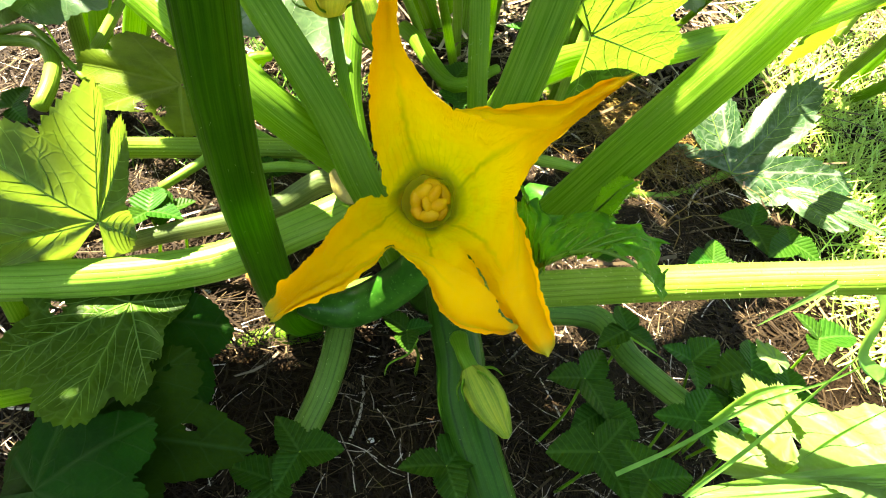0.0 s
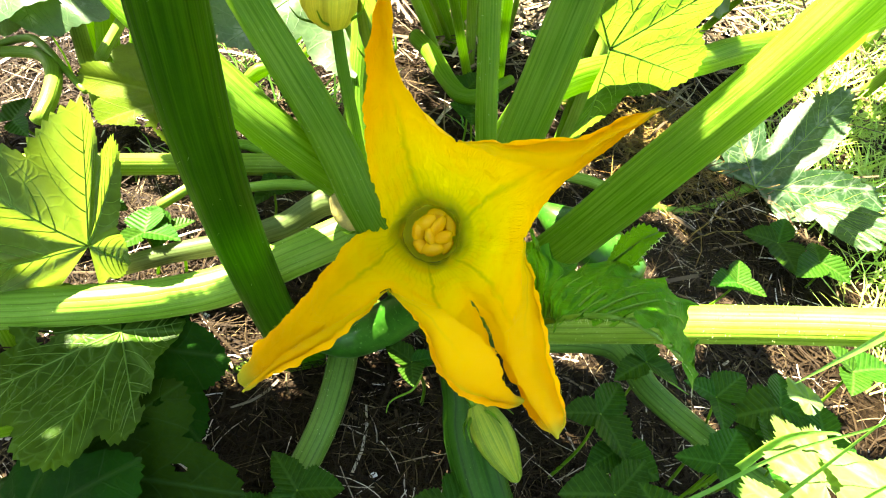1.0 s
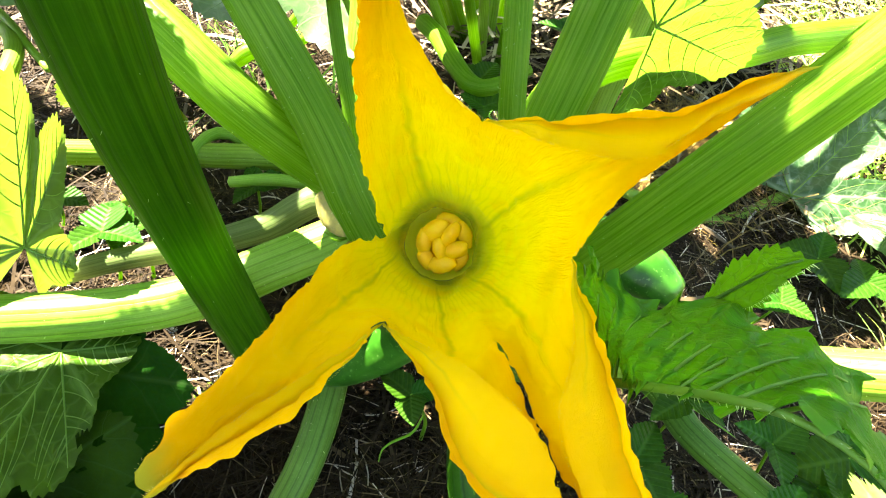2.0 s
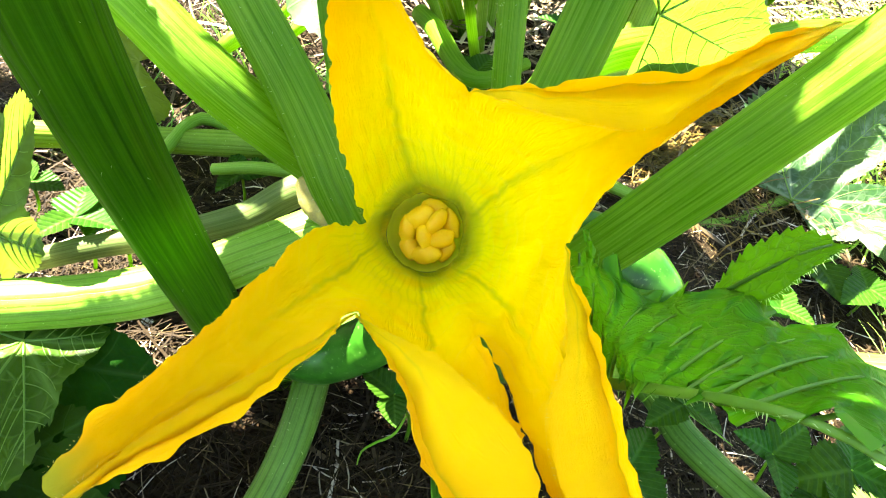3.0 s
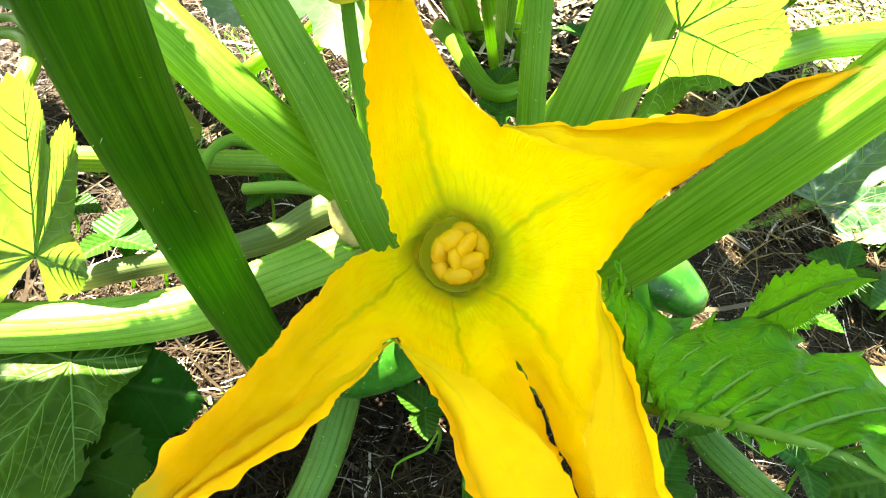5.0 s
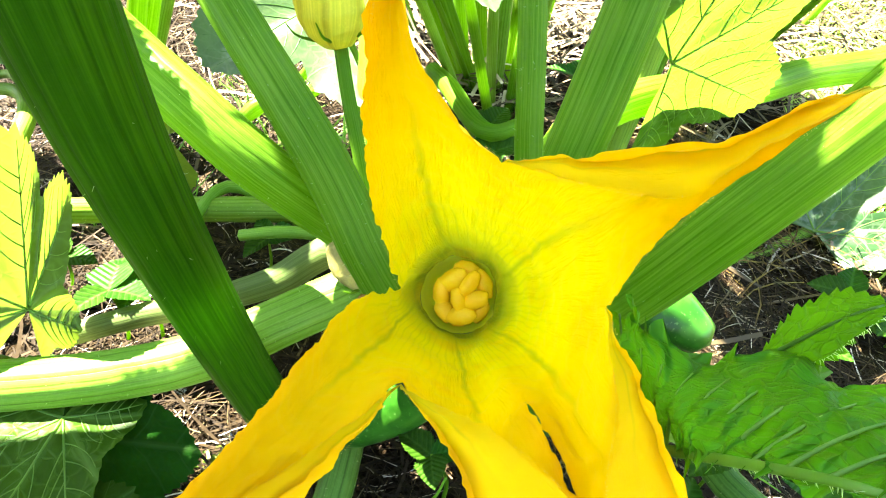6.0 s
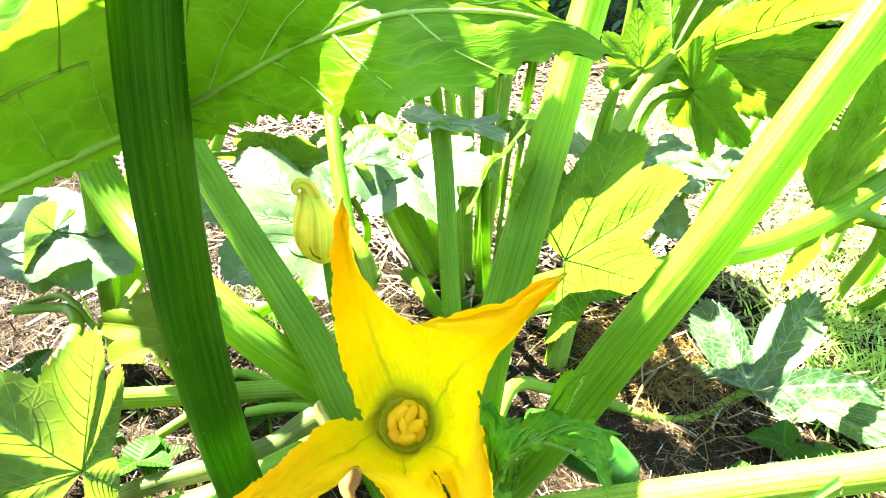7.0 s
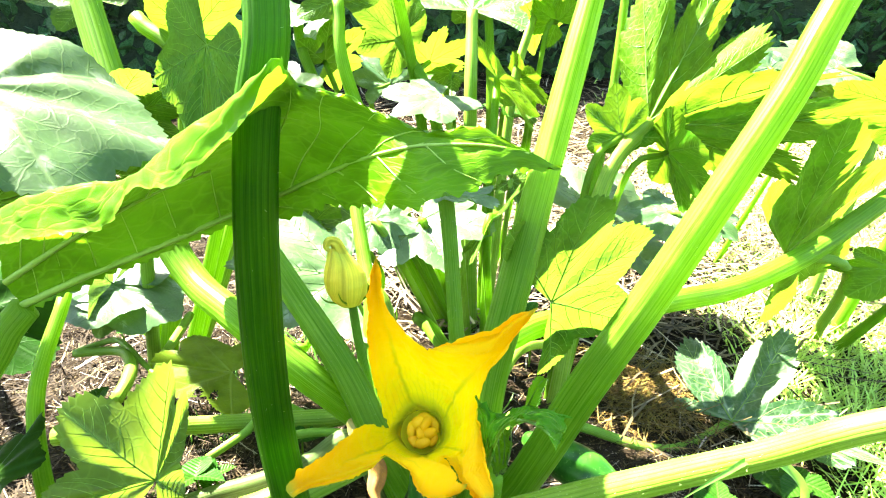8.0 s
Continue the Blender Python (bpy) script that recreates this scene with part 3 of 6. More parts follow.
hay = []
for _ in range(900):
    x, y = 0.285 + rng.gauss(0, 0.045), 0.55 + rng.gauss(0, 0.045)
    hay.append((x, y, ground_z(x, y) + rng.uniform(0.002, 0.016), rng.uniform(0, 6.28), rng.uniform(0.03, 0.08), rng.uniform(0.0006, 0.0014), rng.uniform(-0.010, 0.014), rng.uniform(-2.5, 2.5)))
ribbons("dry_grass", hay, HAY, "tangle of dry golden-brown grass on the bed", "dry grass", 13)
ribbons("straw_mulch", spots, STRAW, "dry brown and pale straw scattered over the soil", "straw", 6)

# ---------------------------------------------------------------- the zucchini plant
plant = new("zucchini_plant")
plant.location = (0, 0, 0)
tagged(plant, "zucchini plant with ribbed green stalks and an open orange blossom", "zucchini plant")
plant["kind"] = "thing"

S1 = stalk(plant, [(-0.120, 0.288, 0.605), (-0.075, 0.245, 0.585), (-0.026, 0.195, 0.530), (-0.0101, 0.1606, 0.4569), (-0.0159, 0.1598, 0.4207), (-0.0219, 0.1657, 0.3771), (-0.0282, 0.1798, 0.3193), (-0.0329, 0.1985, 0.2594), (-0.0326, 0.2127, 0.2020), (-0.0310, 0.2240, 0.1560), (-0.0270, 0.2330, 0.1200), (-0.010, 0.245, 0.090)], (0.006, 0.006, 0.0063, 0.0068, 0.0072, 0.0078, 0.0086, 0.0093, 0.0098, 0.0102, 0.011, 0.011), STALK_SHADED, hair=160, seed=1)
S2 = stalk(plant, [(-0.165, 0.450, 0.390), (-0.125, 0.400, 0.352), (-0.0880, 0.3520, 0.3161), (-0.0494, 0.3079, 0.2844), (-0.0131, 0.2654, 0.2582), (0.0011, 0.2504, 0.2424), (0.0128, 0.2399, 0.2225), (0.030, 0.240, 0.185), (0.045, 0.255, 0.130)], (0.0075, 0.0078, 0.0082, 0.0083, 0.0085, 0.0088, 0.009, 0.0095), STALK, hair=500, seed=2)
S3 = stalk(plant, [(-0.280, 0.530, 0.560), (-0.195, 0.415, 0.385), (-0.145, 0.352, 0.305), (-0.1179, 0.3274, 0.2760), (-0.0870, 0.2985, 0.2690), (-0.0560, 0.2720, 0.2630), (-0.0320, 0.2610, 0.2480), (-0.0110, 0.2630, 0.2270), (0.004, 0.269, 0.205), (0.020, 0.270, 0.165), (0.040, 0.262, 0.120)], (0.0085, 0.0095, 0.0105, 0.0112, 0.0110, 0.0104, 0.010, 0.010, 0.010, 0.010), STALK, hair=500, seed=3)
S4 = stalk(plant, [(0.0510, 0.2995, 0.3491), (0.0534, 0.2905, 0.3327), (0.0558, 0.2730, 0.3113), (0.0589, 0.2511, 0.2790), (0.0621, 0.2439, 0.2458), (0.058, 0.250, 0.180), (0.055, 0.258, 0.130)], (0.0048, 0.0043, 0.0043, 0.0044, 0.0046, 0.005, 0.006), STALK, hair=250, seed=4)
S5 = stalk(plant, [(0.205, 0.485, 0.600), (0.170, 0.440, 0.520), (0.1503, 0.4084, 0.4585), (0.1285, 0.3685, 0.3872), (0.1076, 0.3281, 0.3201), (0.0922, 0.3001, 0.2676), (0.0824, 0.2859, 0.2250), (0.075, 0.270, 0.165), (0.065, 0.262, 0.125)], (0.007, 0.0075, 0.0080, 0.0100, 0.0104, 0.0112, 0.0115, 0.0115, 0.0115), STALK, hair=300, seed=5)
S6 = stalk(plant, [(0.310, 0.315, 0.575), (0.2466, 0.2790, 0.4617), (0.2250, 0.2669, 0.4187), (0.1962, 0.2569, 0.3673), (0.1633, 0.2471, 0.3086), (0.1358, 0.2480, 0.2524), (0.1164, 0.2602, 0.1923), (0.105, 0.275, 0.150), (0.080, 0.270, 0.115)], (0.0076, 0.0078, 0.0084, 0.0094, 0.0100, 0.0108, 0.0115, 0.0118, 0.012), STALK, hair=500, seed=6)
S7 = stalk(plant, [(0.070, 0.245, 0.150), (0.0868, 0.2058, 0.1927), (0.0994, 0.1973, 0.2069), (0.1265, 0.1835, 0.2314), (0.1579, 0.1672, 0.2596), (0.1886, 0.1491, 0.2889), (0.2076, 0.1349, 0.3122), (0.2371, 0.1266, 0.3285)], (0.0095, 0.0090, 0.0085, 0.0077, 0.0068, 0.0060, 0.0058, 0.0055), STALK_PALE, hair=260, seed=7)
spiny = tube_mesh([(0.0994, 0.1973, 0.2069), (0.1265, 0.1835, 0.2314), (0.1579, 0.1672, 0.2596), (0.1886, 0.1491, 0.2889)], (0.0085, 0.0077, 0.0068, 0.0060))[3]
bristles(spiny, 260, 0.0013, 71, S7)
S8 = stalk(plant, [(0.040, 0.262, 0.150), (0.0221, 0.2681, 0.1921), (-0.0013, 0.2564, 0.1858), (-0.0240, 0.2450, 0.1798), (-0.0489, 0.2327, 0.1728), (-0.0761, 0.2240, 0.1686), (-0.1100, 0.2158, 0.1680), (-0.1589, 0.2069, 0.1701), (-0.2054, 0.2025, 0.1739), (-0.2538, 0.2022, 0.1810), (-0.320, 0.215, 0.310), (-0.360, 0.250, 0.490)], (0.0100, 0.0100, 0.0100, 0.0098, 0.0096, 0.0094, 0.0092, 0.0088, 0.0085, 0.008, 0.0075, 0.007), STALK_PALE, hair=500, seed=8)
S9 = stalk(plant, [(-0.2278, 0.3087, 0.1568), (-0.1907, 0.3141, 0.1593), (-0.1586, 0.3225, 0.1559), (-0.1032, 0.3410, 0.1468), (-0.0378, 0.3477, 0.1474), (-0.0023, 0.3332, 0.1591), (0.030, 0.285, 0.125)], (0.0065, 0.0066, 0.0067, 0.0070, 0.0073, 0.0075, 0.008), STALK_PALE, hair=250, seed=9)
stalk(plant, [(-0.0151, 0.3546, 0.2450), (-0.0106, 0.3422, 0.2283), (-0.0042, 0.3285, 0.2082), (0.0026, 0.3176, 0.1818), (0.020, 0.290, 0.125)], (0.0032, 0.0034, 0.0036, 0.0038, 0.004), STALK, name="flower_stalk", around=24, ribs=6)
stalk(plant, [(-0.0433, 0.5400, 0.3346), (-0.0329, 0.4954, 0.3092), (-0.0266, 0.4675, 0.2892), (-0.0147, 0.4258, 0.2514), (-0.0060, 0.3940, 0.2263), (-0.0028, 0.3514, 0.1866), (0.020, 0.300, 0.130)], (0.0055, 0.0056, 0.0058, 0.006, 0.006, 0.006, 0.0065), STALK, hair=150, seed=11)
S12 = stalk(plant, [(0.020, 0.255, 0.120), (0.0049, 0.2411, 0.1269), (0.0029, 0.2281, 0.1220), (0.0006, 0.2037, 0.1180), (-0.0061, 0.1797, 0.1097), (-0.0211, 0.1510, 0.0924), (-0.0312, 0.1377, 0.0863), (-0.0464, 0.1203, 0.0760)], (0.0085, 0.0082, 0.008, 0.0078, 0.0076, 0.0072, 0.007, 0.006), STALK_LOW, seed=12, hair=150)
stalk(plant, [(0.055, 0.260, 0.115), (0.0617, 0.2426, 0.1484), (0.0653, 0.2219, 0.1443), (0.0707, 0.1974, 0.1370), (0.0734, 0.1763, 0.1258), (0.0892, 0.1339, 0.1111), (0.0978, 0.1090, 0.1039), (0.1088, 0.0832, 0.0830)], (0.0150, 0.0140, 0.0135, 0.0132, 0.0130, 0.012, 0.0115, 0.011), STEM, name="main_stem", seed=13, hair=150, label="thick dark green main stem lying over the soil")
S14 = stalk(plant, [(0.090, 0.340, 0.095), (0.1181, 0.4039, 0.1089), (0.1575, 0.4401, 0.0786), (0.1983, 0.4605, 0.0548), (0.2643, 0.4529, 0.0364), (0.3116, 0.4671, 0.0279), (0.3744, 0.5035, 0.0326)], (0.0065, 0.0060, 0.0056, 0.0052, 0.0050, 0.0052, 0.0055), STALK_PALE, seed=14, around=24, ribs=7)
S15 = stalk(plant, [(0.060, 0.285, 0.150), (0.0871, 0.3215, 0.2195), (0.1081, 0.3378, 0.2335), (0.1448, 0.3593, 0.2341), (0.2073, 0.4052, 0.2156), (0.2514, 0.4356, 0.2116), (0.3353, 0.4853, 0.2031), (0.4238, 0.5335, 0.2173), (0.4957, 0.5751, 0.2410), (0.5723, 0.6190, 0.2708)], (0.009, 0.0090, 0.0090, 0.0092, 0.0095, 0.0100, 0.0105, 0.0108, 0.0105, 0.010), STALK, seed=15, hair=150)
stalk(plant, [(0.080, 0.300, 0.150), (0.1036, 0.3391, 0.2101), (0.1614, 0.4656, 0.1512), (0.2444, 0.6023, 0.0910), (0.3013, 0.6958, 0.0568)], (0.004, 0.0036, 0.0038, 0.0040, 0.004), STALK_PALE, seed=17, around=20, ribs=5)

SL1 = stalk(plant, [(-0.1321, 0.1853, 0.3293), (-0.1400, 0.1805, 0.3192), (-0.1505, 0.1705, 0.2996), (-0.215, 0.120, 0.200), (-0.130, 0.190, 0.110), (0.000, 0.245, 0.095)], (0.0062, 0.0066, 0.007, 0.0075, 0.008, 0.009, 0.0095), STALK, hair=250, seed=21)
# lower stalks half hidden by the others
stalk(plant, [(0.010, 0.300, 0.120), (-0.0088, 0.2944, 0.1712), (-0.0379, 0.2842, 0.1589), (-0.0693, 0.2732, 0.1521), (-0.1001, 0.2649, 0.1478), (-0.1330, 0.2542, 0.1412)], (0.008, 0.0078, 0.0074, 0.0062, 0.0055, 0.005), STALK_GREY, seed=34, around=30, ribs=9, label="greyish old stalk creeping over the soil")
stalk(plant, [(-0.0230, 0.3225, 0.1540), (-0.0449, 0.3239, 0.1525), (-0.0665, 0.3226, 0.1487)], (0.003, 0.0034, 0.0030), STALK_PALE, seed=35, around=16, ribs=4)
stalk(plant, [(0.020, 0.310, 0.125), (-0.0730, 0.3574, 0.1514), (-0.0958, 0.3268, 0.1488), (-0.1180, 0.3066, 0.1419)], (0.004, 0.0036, 0.0034, 0.003), STALK_PALE, seed=36, around=16, ribs=4)
stalk(plant, [(0.090, 0.250, 0.110), (0.1598, 0.2501, 0.1139), (0.1789, 0.2151, 0.1192), (0.2091, 0.1862, 0.1178), (0.2390, 0.1634, 0.1151)], (0.009, 0.0085, 0.0078, 0.0070, 0.006), STALK_LOW, seed=37, around=36, hair=120)
stalk(plant, [(-0.2149, 0.3699, 0.1448), (-0.2148, 0.3901, 0.1490), (-0.2257, 0.4211, 0.1479), (-0.2514, 0.4486, 0.1420), (-0.2940, 0.4497, 0.1377)], (0.0055, 0.0056, 0.0052, 0.0042, 0.004), STALK_PALE, seed=38, around=24, ribs=7)
stalk(plant, [(-0.1960, 0.4016, 0.1479), (-0.2163, 0.4211, 0.1490), (-0.2477, 0.4535, 0.1466), (-0.2669, 0.4667, 0.1424), (-0.2967, 0.4608, 0.1336)], (0.0022, 0.0026, 0.003, 0.003, 0.003), STALK_PALE, seed=39, around=14, ribs=4)
stalk(plant, [(-0.2189, 0.4722, 0.1265), (-0.2186, 0.5063, 0.1295), (-0.2242, 0.5494, 0.1262)], (0.0046, 0.0046, 0.0046), STALK_PALE, seed=44, around=20, ribs=6)
stalk(plant, [(-0.0991, 0.4390, 0.1391), (-0.0869, 0.4473, 0.1477), (-0.0740, 0.4489, 0.1507)], (0.004, 0.006, 0.003), STALK, seed=45, around=20, ribs=6)
stalk(plant, [(0.1067, 0.4761, 0.1433), (0.0684, 0.4490, 0.1417), (0.0400, 0.5203, 0.1334), (0.0266, 0.5482, 0.1294)], (0.004, 0.0065, 0.0075, 0.007), STALK, seed=46, around=24, ribs=7)
stalk(plant, [(-0.0407, 0.2367, 0.1441), (-0.0446, 0.2360, 0.1496), (-0.0409, 0.2365, 0.1571)], (0.004, 0.006, 0.003), DRY_PETAL, name="dried_blossom", seed=47, around=20, ribs=5, deep=0.15)
# big leaf between the camera and the sky, seen from beneath, its near rim folded over
BIG_RAILS = [
    [(-0.1332, 0.1839, 0.3281), (-0.1012, 0.1807, 0.3431), (-0.0696, 0.1835, 0.3563), (-0.0357, 0.1818, 0.3713), (-0.0162, 0.174, 0.376), (0.0013, 0.1661, 0.3847), (0.0203, 0.1503, 0.3917), (0.0388, 0.1315, 0.3971), (0.0468, 0.132, 0.4014), (0.0584, 0.1342, 0.4029), (0.0696, 0.1407, 0.4069), (0.0873, 0.1472, 0.4065)],
    [(-0.1319, 0.1839, 0.3314), (-0.1004, 0.1807, 0.3471), (-0.0676, 0.1807, 0.3614), (-0.0344, 0.1797, 0.3769), (-0.0157, 0.1753, 0.3858), (0.0155, 0.1595, 0.4036), (0.0409, 0.1466, 0.4136), (0.0695, 0.1445, 0.414), (0.0873, 0.1473, 0.4069)],
    [(-0.1346, 0.1813, 0.3434), (-0.1068, 0.1766, 0.3614), (-0.0787, 0.1719, 0.3782), (-0.055, 0.1714, 0.3902), (-0.0305, 0.1749, 0.3997), (-0.0145, 0.1772, 0.4071), (0.0152, 0.1653, 0.4155), (0.0407, 0.1505, 0.4171), (0.0659, 0.146, 0.4143), (0.0877, 0.1472, 0.4069)],
    [(-0.1282, 0.1737, 0.3764), (-0.1024, 0.1644, 0.388), (-0.077, 0.1582, 0.3953), (-0.0562, 0.1475, 0.4003), (-0.0376, 0.1375, 0.4151), (-0.0167, 0.132, 0.4289), (-0.0006, 0.1299, 0.4399), (-0.0014, 0.1627, 0.4302), (0.0169, 0.1623, 0.4259), (0.0398, 0.1507, 0.4184), (0.0602, 0.1476, 0.4198), (0.0745, 0.1467, 0.4125), (0.0878, 0.1472, 0.4071)],
    [(-0.1223, 0.1615, 0.3673), (-0.094, 0.1498, 0.3775), (-0.0693, 0.1461, 0.3822), (-0.0523, 0.1386, 0.3991), (-0.0345, 0.1258, 0.4043), (-0.0178, 0.1238, 0.4169), (-0.0073, 0.1221, 0.4276), (-0.0001, 0.1279, 0.4395), (-0.0012, 0.1616, 0.4295), (0.017, 0.1612, 0.4251), (0.0398, 0.1496, 0.418), (0.0602, 0.1466, 0.4195), (0.0744, 0.1461, 0.4124), (0.0878, 0.1472, 0.4071)],
]
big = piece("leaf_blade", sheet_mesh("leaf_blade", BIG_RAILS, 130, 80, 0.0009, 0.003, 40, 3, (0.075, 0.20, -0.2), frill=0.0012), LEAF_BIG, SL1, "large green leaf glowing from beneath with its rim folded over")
lines = [spline(r, 101) for r in BIG_RAILS]


def raised(pts, thick, thin, name="vein", material=None):
    v, f, u, _ = tube_mesh(pts, (thick, (thick + thin) / 2, thin), ribs=1, deep=0.0, around=10, step=0.003)
    return piece(name, mesh_from(name, v, f, u), material or VEIN_PALE, big)


raised([tuple(lines[1][k]) for k in range(0, 96, 5)], 0.0017, 0.0004, "midrib")
raised([tuple(lines[2][k]) for k in range(0, 48, 4)], 0.0015, 0.0004, "midrib")
for k in (4, 10, 17, 25, 33, 41):
    raised([tuple(lines[1][k]), tuple((lines[1][k + 2] + lines[2][k + 1]) / 2), tuple(lines[2][k + 3])], 0.00032, 0.00012)
    raised([tuple(lines[2][k]), tuple((lines[2][k + 3] + lines[3][k + 1]) / 2), tuple(lines[3][k + 4])], 0.00032, 0.00012)
for k in (47, 55, 63, 71, 79):
    raised([tuple(lines[1][k]), tuple((lines[1][k + 4] + lines[2][k + 4]) / 2), tuple(lines[2][k + 8]), tuple((lines[2][k + 11] + lines[3][k + 11]) / 2), tuple(lines[3][k + 14])], 0.00036, 0.00012)
    raised([tuple(lines[1][k + 2]), tuple((lines[1][k + 6] + lines[0][k + 5]) / 2), tuple(lines[0][k + 10])], 0.00036, 0.00012)


# ---------------------------------------------------------------- the blossom
C, AXIS = Vector((0.041, 0.2035, 0.252)), Vector((-0.06, -0.69, 0.72)).normalized()
AX = Vector((1, 0, 0.0))
AX = (AX - AXIS * AX.dot(AXIS)).normalized()
AY = AXIS.cross(AX)


def lathe(name, profile, material, parent, around=48, label="", wob=0.0, lobes=5):
    """Turns a profile of (radius, height) about the blossom's axis."""
    verts, uvs, faces = [], [], []
    for i, (r, h) in enumerate(profile):
        for k in range(around + 1):
            a = 2 * math.pi * k / around
            q = r * (1 + wob * math.cos(lobes * a))
            verts.append(C + AX * (q * math.cos(a)) + AY * (q * math.sin(a)) + AXIS * h)
            uvs.append((k / around, h))
    w = around + 1
    for i in range(len(profile) - 1):
        for k in range(around):
            faces.append((i * w + k, i * w + k + 1, (i + 1) * w + k + 1, (i + 1) * w + k))
    return piece(name, mesh_from(name, verts, faces, uvs), material, parent, label)


blossom = lathe("blossom", [(0.004, -0.040), (0.007, -0.036), (0.009, -0.026), (0.0104, -0.014), (0.0110, -0.004), (0.0113, 0.001)], BUD_GREEN, plant, label="open orange-yellow zucchini blossom with five pointed petals", wob=0.03)
lathe("throat", [(0.0110, 0.0001), (0.0105, -0.0008), (0.0099, -0.0022), (0.0092, -0.0038), (0.006, -0.0065), (0.001, -0.007)], THROAT, blossom, label="green-yellow hollow throat of the blossom")

TL, TR_, RB, SB, BL = (0.0240, 0.1980, 0.2590), (0.0440, 0.1870, 0.3110), (0.0650, 0.1660, 0.2940), (0.0520, 0.1530, 0.2800), (0.0270, 0.1570, 0.2760)


def ring(angle):
    a = radians(angle)
    return tuple(C + AX * (0.0108 * math.cos(a)) + AY * (0.0108 * math.sin(a)) + AXIS * 0.001)


PETALS = [
    ("upright petal narrowing to a long point", [ring(150), TL, (0.0164, 0.1966, 0.2956), (0.0166, 0.1928, 0.3255), (0.0187, 0.1913, 0.3430), (0.0200, 0.1920, 0.3544)],
     [ring(105), (0.0303, 0.2094, 0.2805), (0.0250, 0.2034, 0.3092), (0.0215, 0.1973, 0.3273), (0.0205, 0.1951, 0.3412), (0.0201, 0.1932, 0.3541)],
     [ring(60), TR_, (0.0328, 0.1832, 0.3218), (0.0251, 0.1855, 0.3348), (0.0233, 0.1884, 0.3451), (0.0203, 0.1920, 0.3544)], (0.004, 0.002)),
    ("petal stretched sideways into a long point", [ring(60), TR_, (0.0580, 0.1736, 0.3232), (0.0717, 0.1666, 0.3322), (0.0795, 0.1652, 0.3399), (0.0873, 0.1637, 0.3448)],
     [ring(20), (0.0579, 0.1929, 0.2842), (0.0658, 0.1814, 0.3057), (0.0761, 0.1756, 0.3205), (0.0827, 0.1704, 0.3328), (0.0880, 0.1644, 0.3443)],
     [ring(-20), RB, (0.0683, 0.1662, 0.3088), (0.0750, 0.1663, 0.3231), (0.0822, 0.1656, 0.3353), (0.0872, 0.1630, 0.3443)], (0.005, 0.001)),
    ("drooping petal with rolled edges", [ring(-20), RB, (0.0656, 0.1440, 0.3000), (0.0666, 0.1172, 0.3061), (0.0672, 0.1056, 0.3082), (0.0658, 0.1008, 0.3065)],
     [ring(-45), (0.0575, 0.1707, 0.2689), (0.0616, 0.1472, 0.2823), (0.0628, 0.1255, 0.2942), (0.0642, 0.1100, 0.3023), (0.0655, 0.1011, 0.3054)],
     [ring(-70), SB, (0.0567, 0.1416, 0.2808), (0.0587, 0.1236, 0.2908), (0.0613, 0.1073, 0.3009), (0.0648, 0.1012, 0.3054)], (0.004, 0.003)),
    ("drooping petal torn at the side", [ring(-70), SB, (0.0563, 0.1370, 0.2855), (0.0559, 0.1243, 0.2938), (0.0560, 0.1143, 0.3010), (0.0586, 0.1068, 0.3082)],
     [ring(-95), (0.0422, 0.1672, 0.2601), (0.0455, 0.1419, 0.2780), (0.0490, 0.1245, 0.2890), (0.0520, 0.1150, 0.2960), (0.0585, 0.1066, 0.3080)],
     [ring(-125), BL, (0.0370, 0.1402, 0.2845), (0.0405, 0.1295, 0.2865), (0.0455, 0.1182, 0.2905), (0.0545, 0.1100, 0.3000), (0.0584, 0.1064, 0.3078)], (0.002, 0.004)),
    ("petal hanging outwards in a broad tongue", [ring(-125), BL, (0.0177, 0.1381, 0.2824), (0.0100, 0.1261, 0.2896), (0.0032, 0.1168, 0.2954), (-0.0007, 0.1108, 0.2977)],
     [ring(-170), (0.0210, 0.1771, 0.2620), (0.0142, 0.1593, 0.2737), (0.0077, 0.1381, 0.2851), (0.0021, 0.1230, 0.2926), (-0.0027, 0.1106, 0.2999)],
     [ring(150), TL, (0.0144, 0.1793, 0.2738), (0.0059, 0.1466, 0.2869), (-0.0008, 0.1241, 0.2972), (-0.0040, 0.1122, 0.3012)], (0.007, 0.003)),
]
def rail(pts):
    """A petal's edge: from the throat to the notch, shared with its neighbour, then free to the tip."""
    a, b = Vector(pts[0]), Vector(pts[1])
    low = spline([tuple(a), tuple(a.lerp(b, 0.5) - AXIS * 0.002 + (a - C).normalized() * 0.001), tuple(b)], 12)
    return [tuple(q) for q in low[:-1]] + [tuple(q) for q in spline(pts[1:], 24)]


def notch_at(pts):
    run = np.concatenate([[0], np.cumsum(np.linalg.norm(np.diff(np.array(pts), axis=0), axis=1))])
    return float(run[11] / run[-1])


FLAPS = {
    4: (-1, [BL, (0.0160, 0.1440, 0.2800), (0.0080, 0.1320, 0.2872), (0.0020, 0.1205, 0.2935), (-0.0015, 0.1110, 0.2985)]),
    1: (-1, [TR_, (0.0550, 0.1738, 0.3164), (0.0680, 0.1664, 0.3209), (0.0742, 0.1647, 0.3308), (0.0866, 0.1640, 0.3437)]),
    2: (-1, [RB, (0.0621, 0.1454, 0.2954), (0.0579, 0.1303, 0.2952), (0.0593, 0.1154, 0.2997), (0.0646, 0.1023, 0.3050)]),
    3: (1, [BL, (0.0440, 0.1440, 0.2860), (0.0520, 0.1340, 0.2920), (0.0556, 0.1245, 0.2960), (0.0562, 0.1150, 0.3010), (0.0584, 0.1072, 0.3078)]),
}


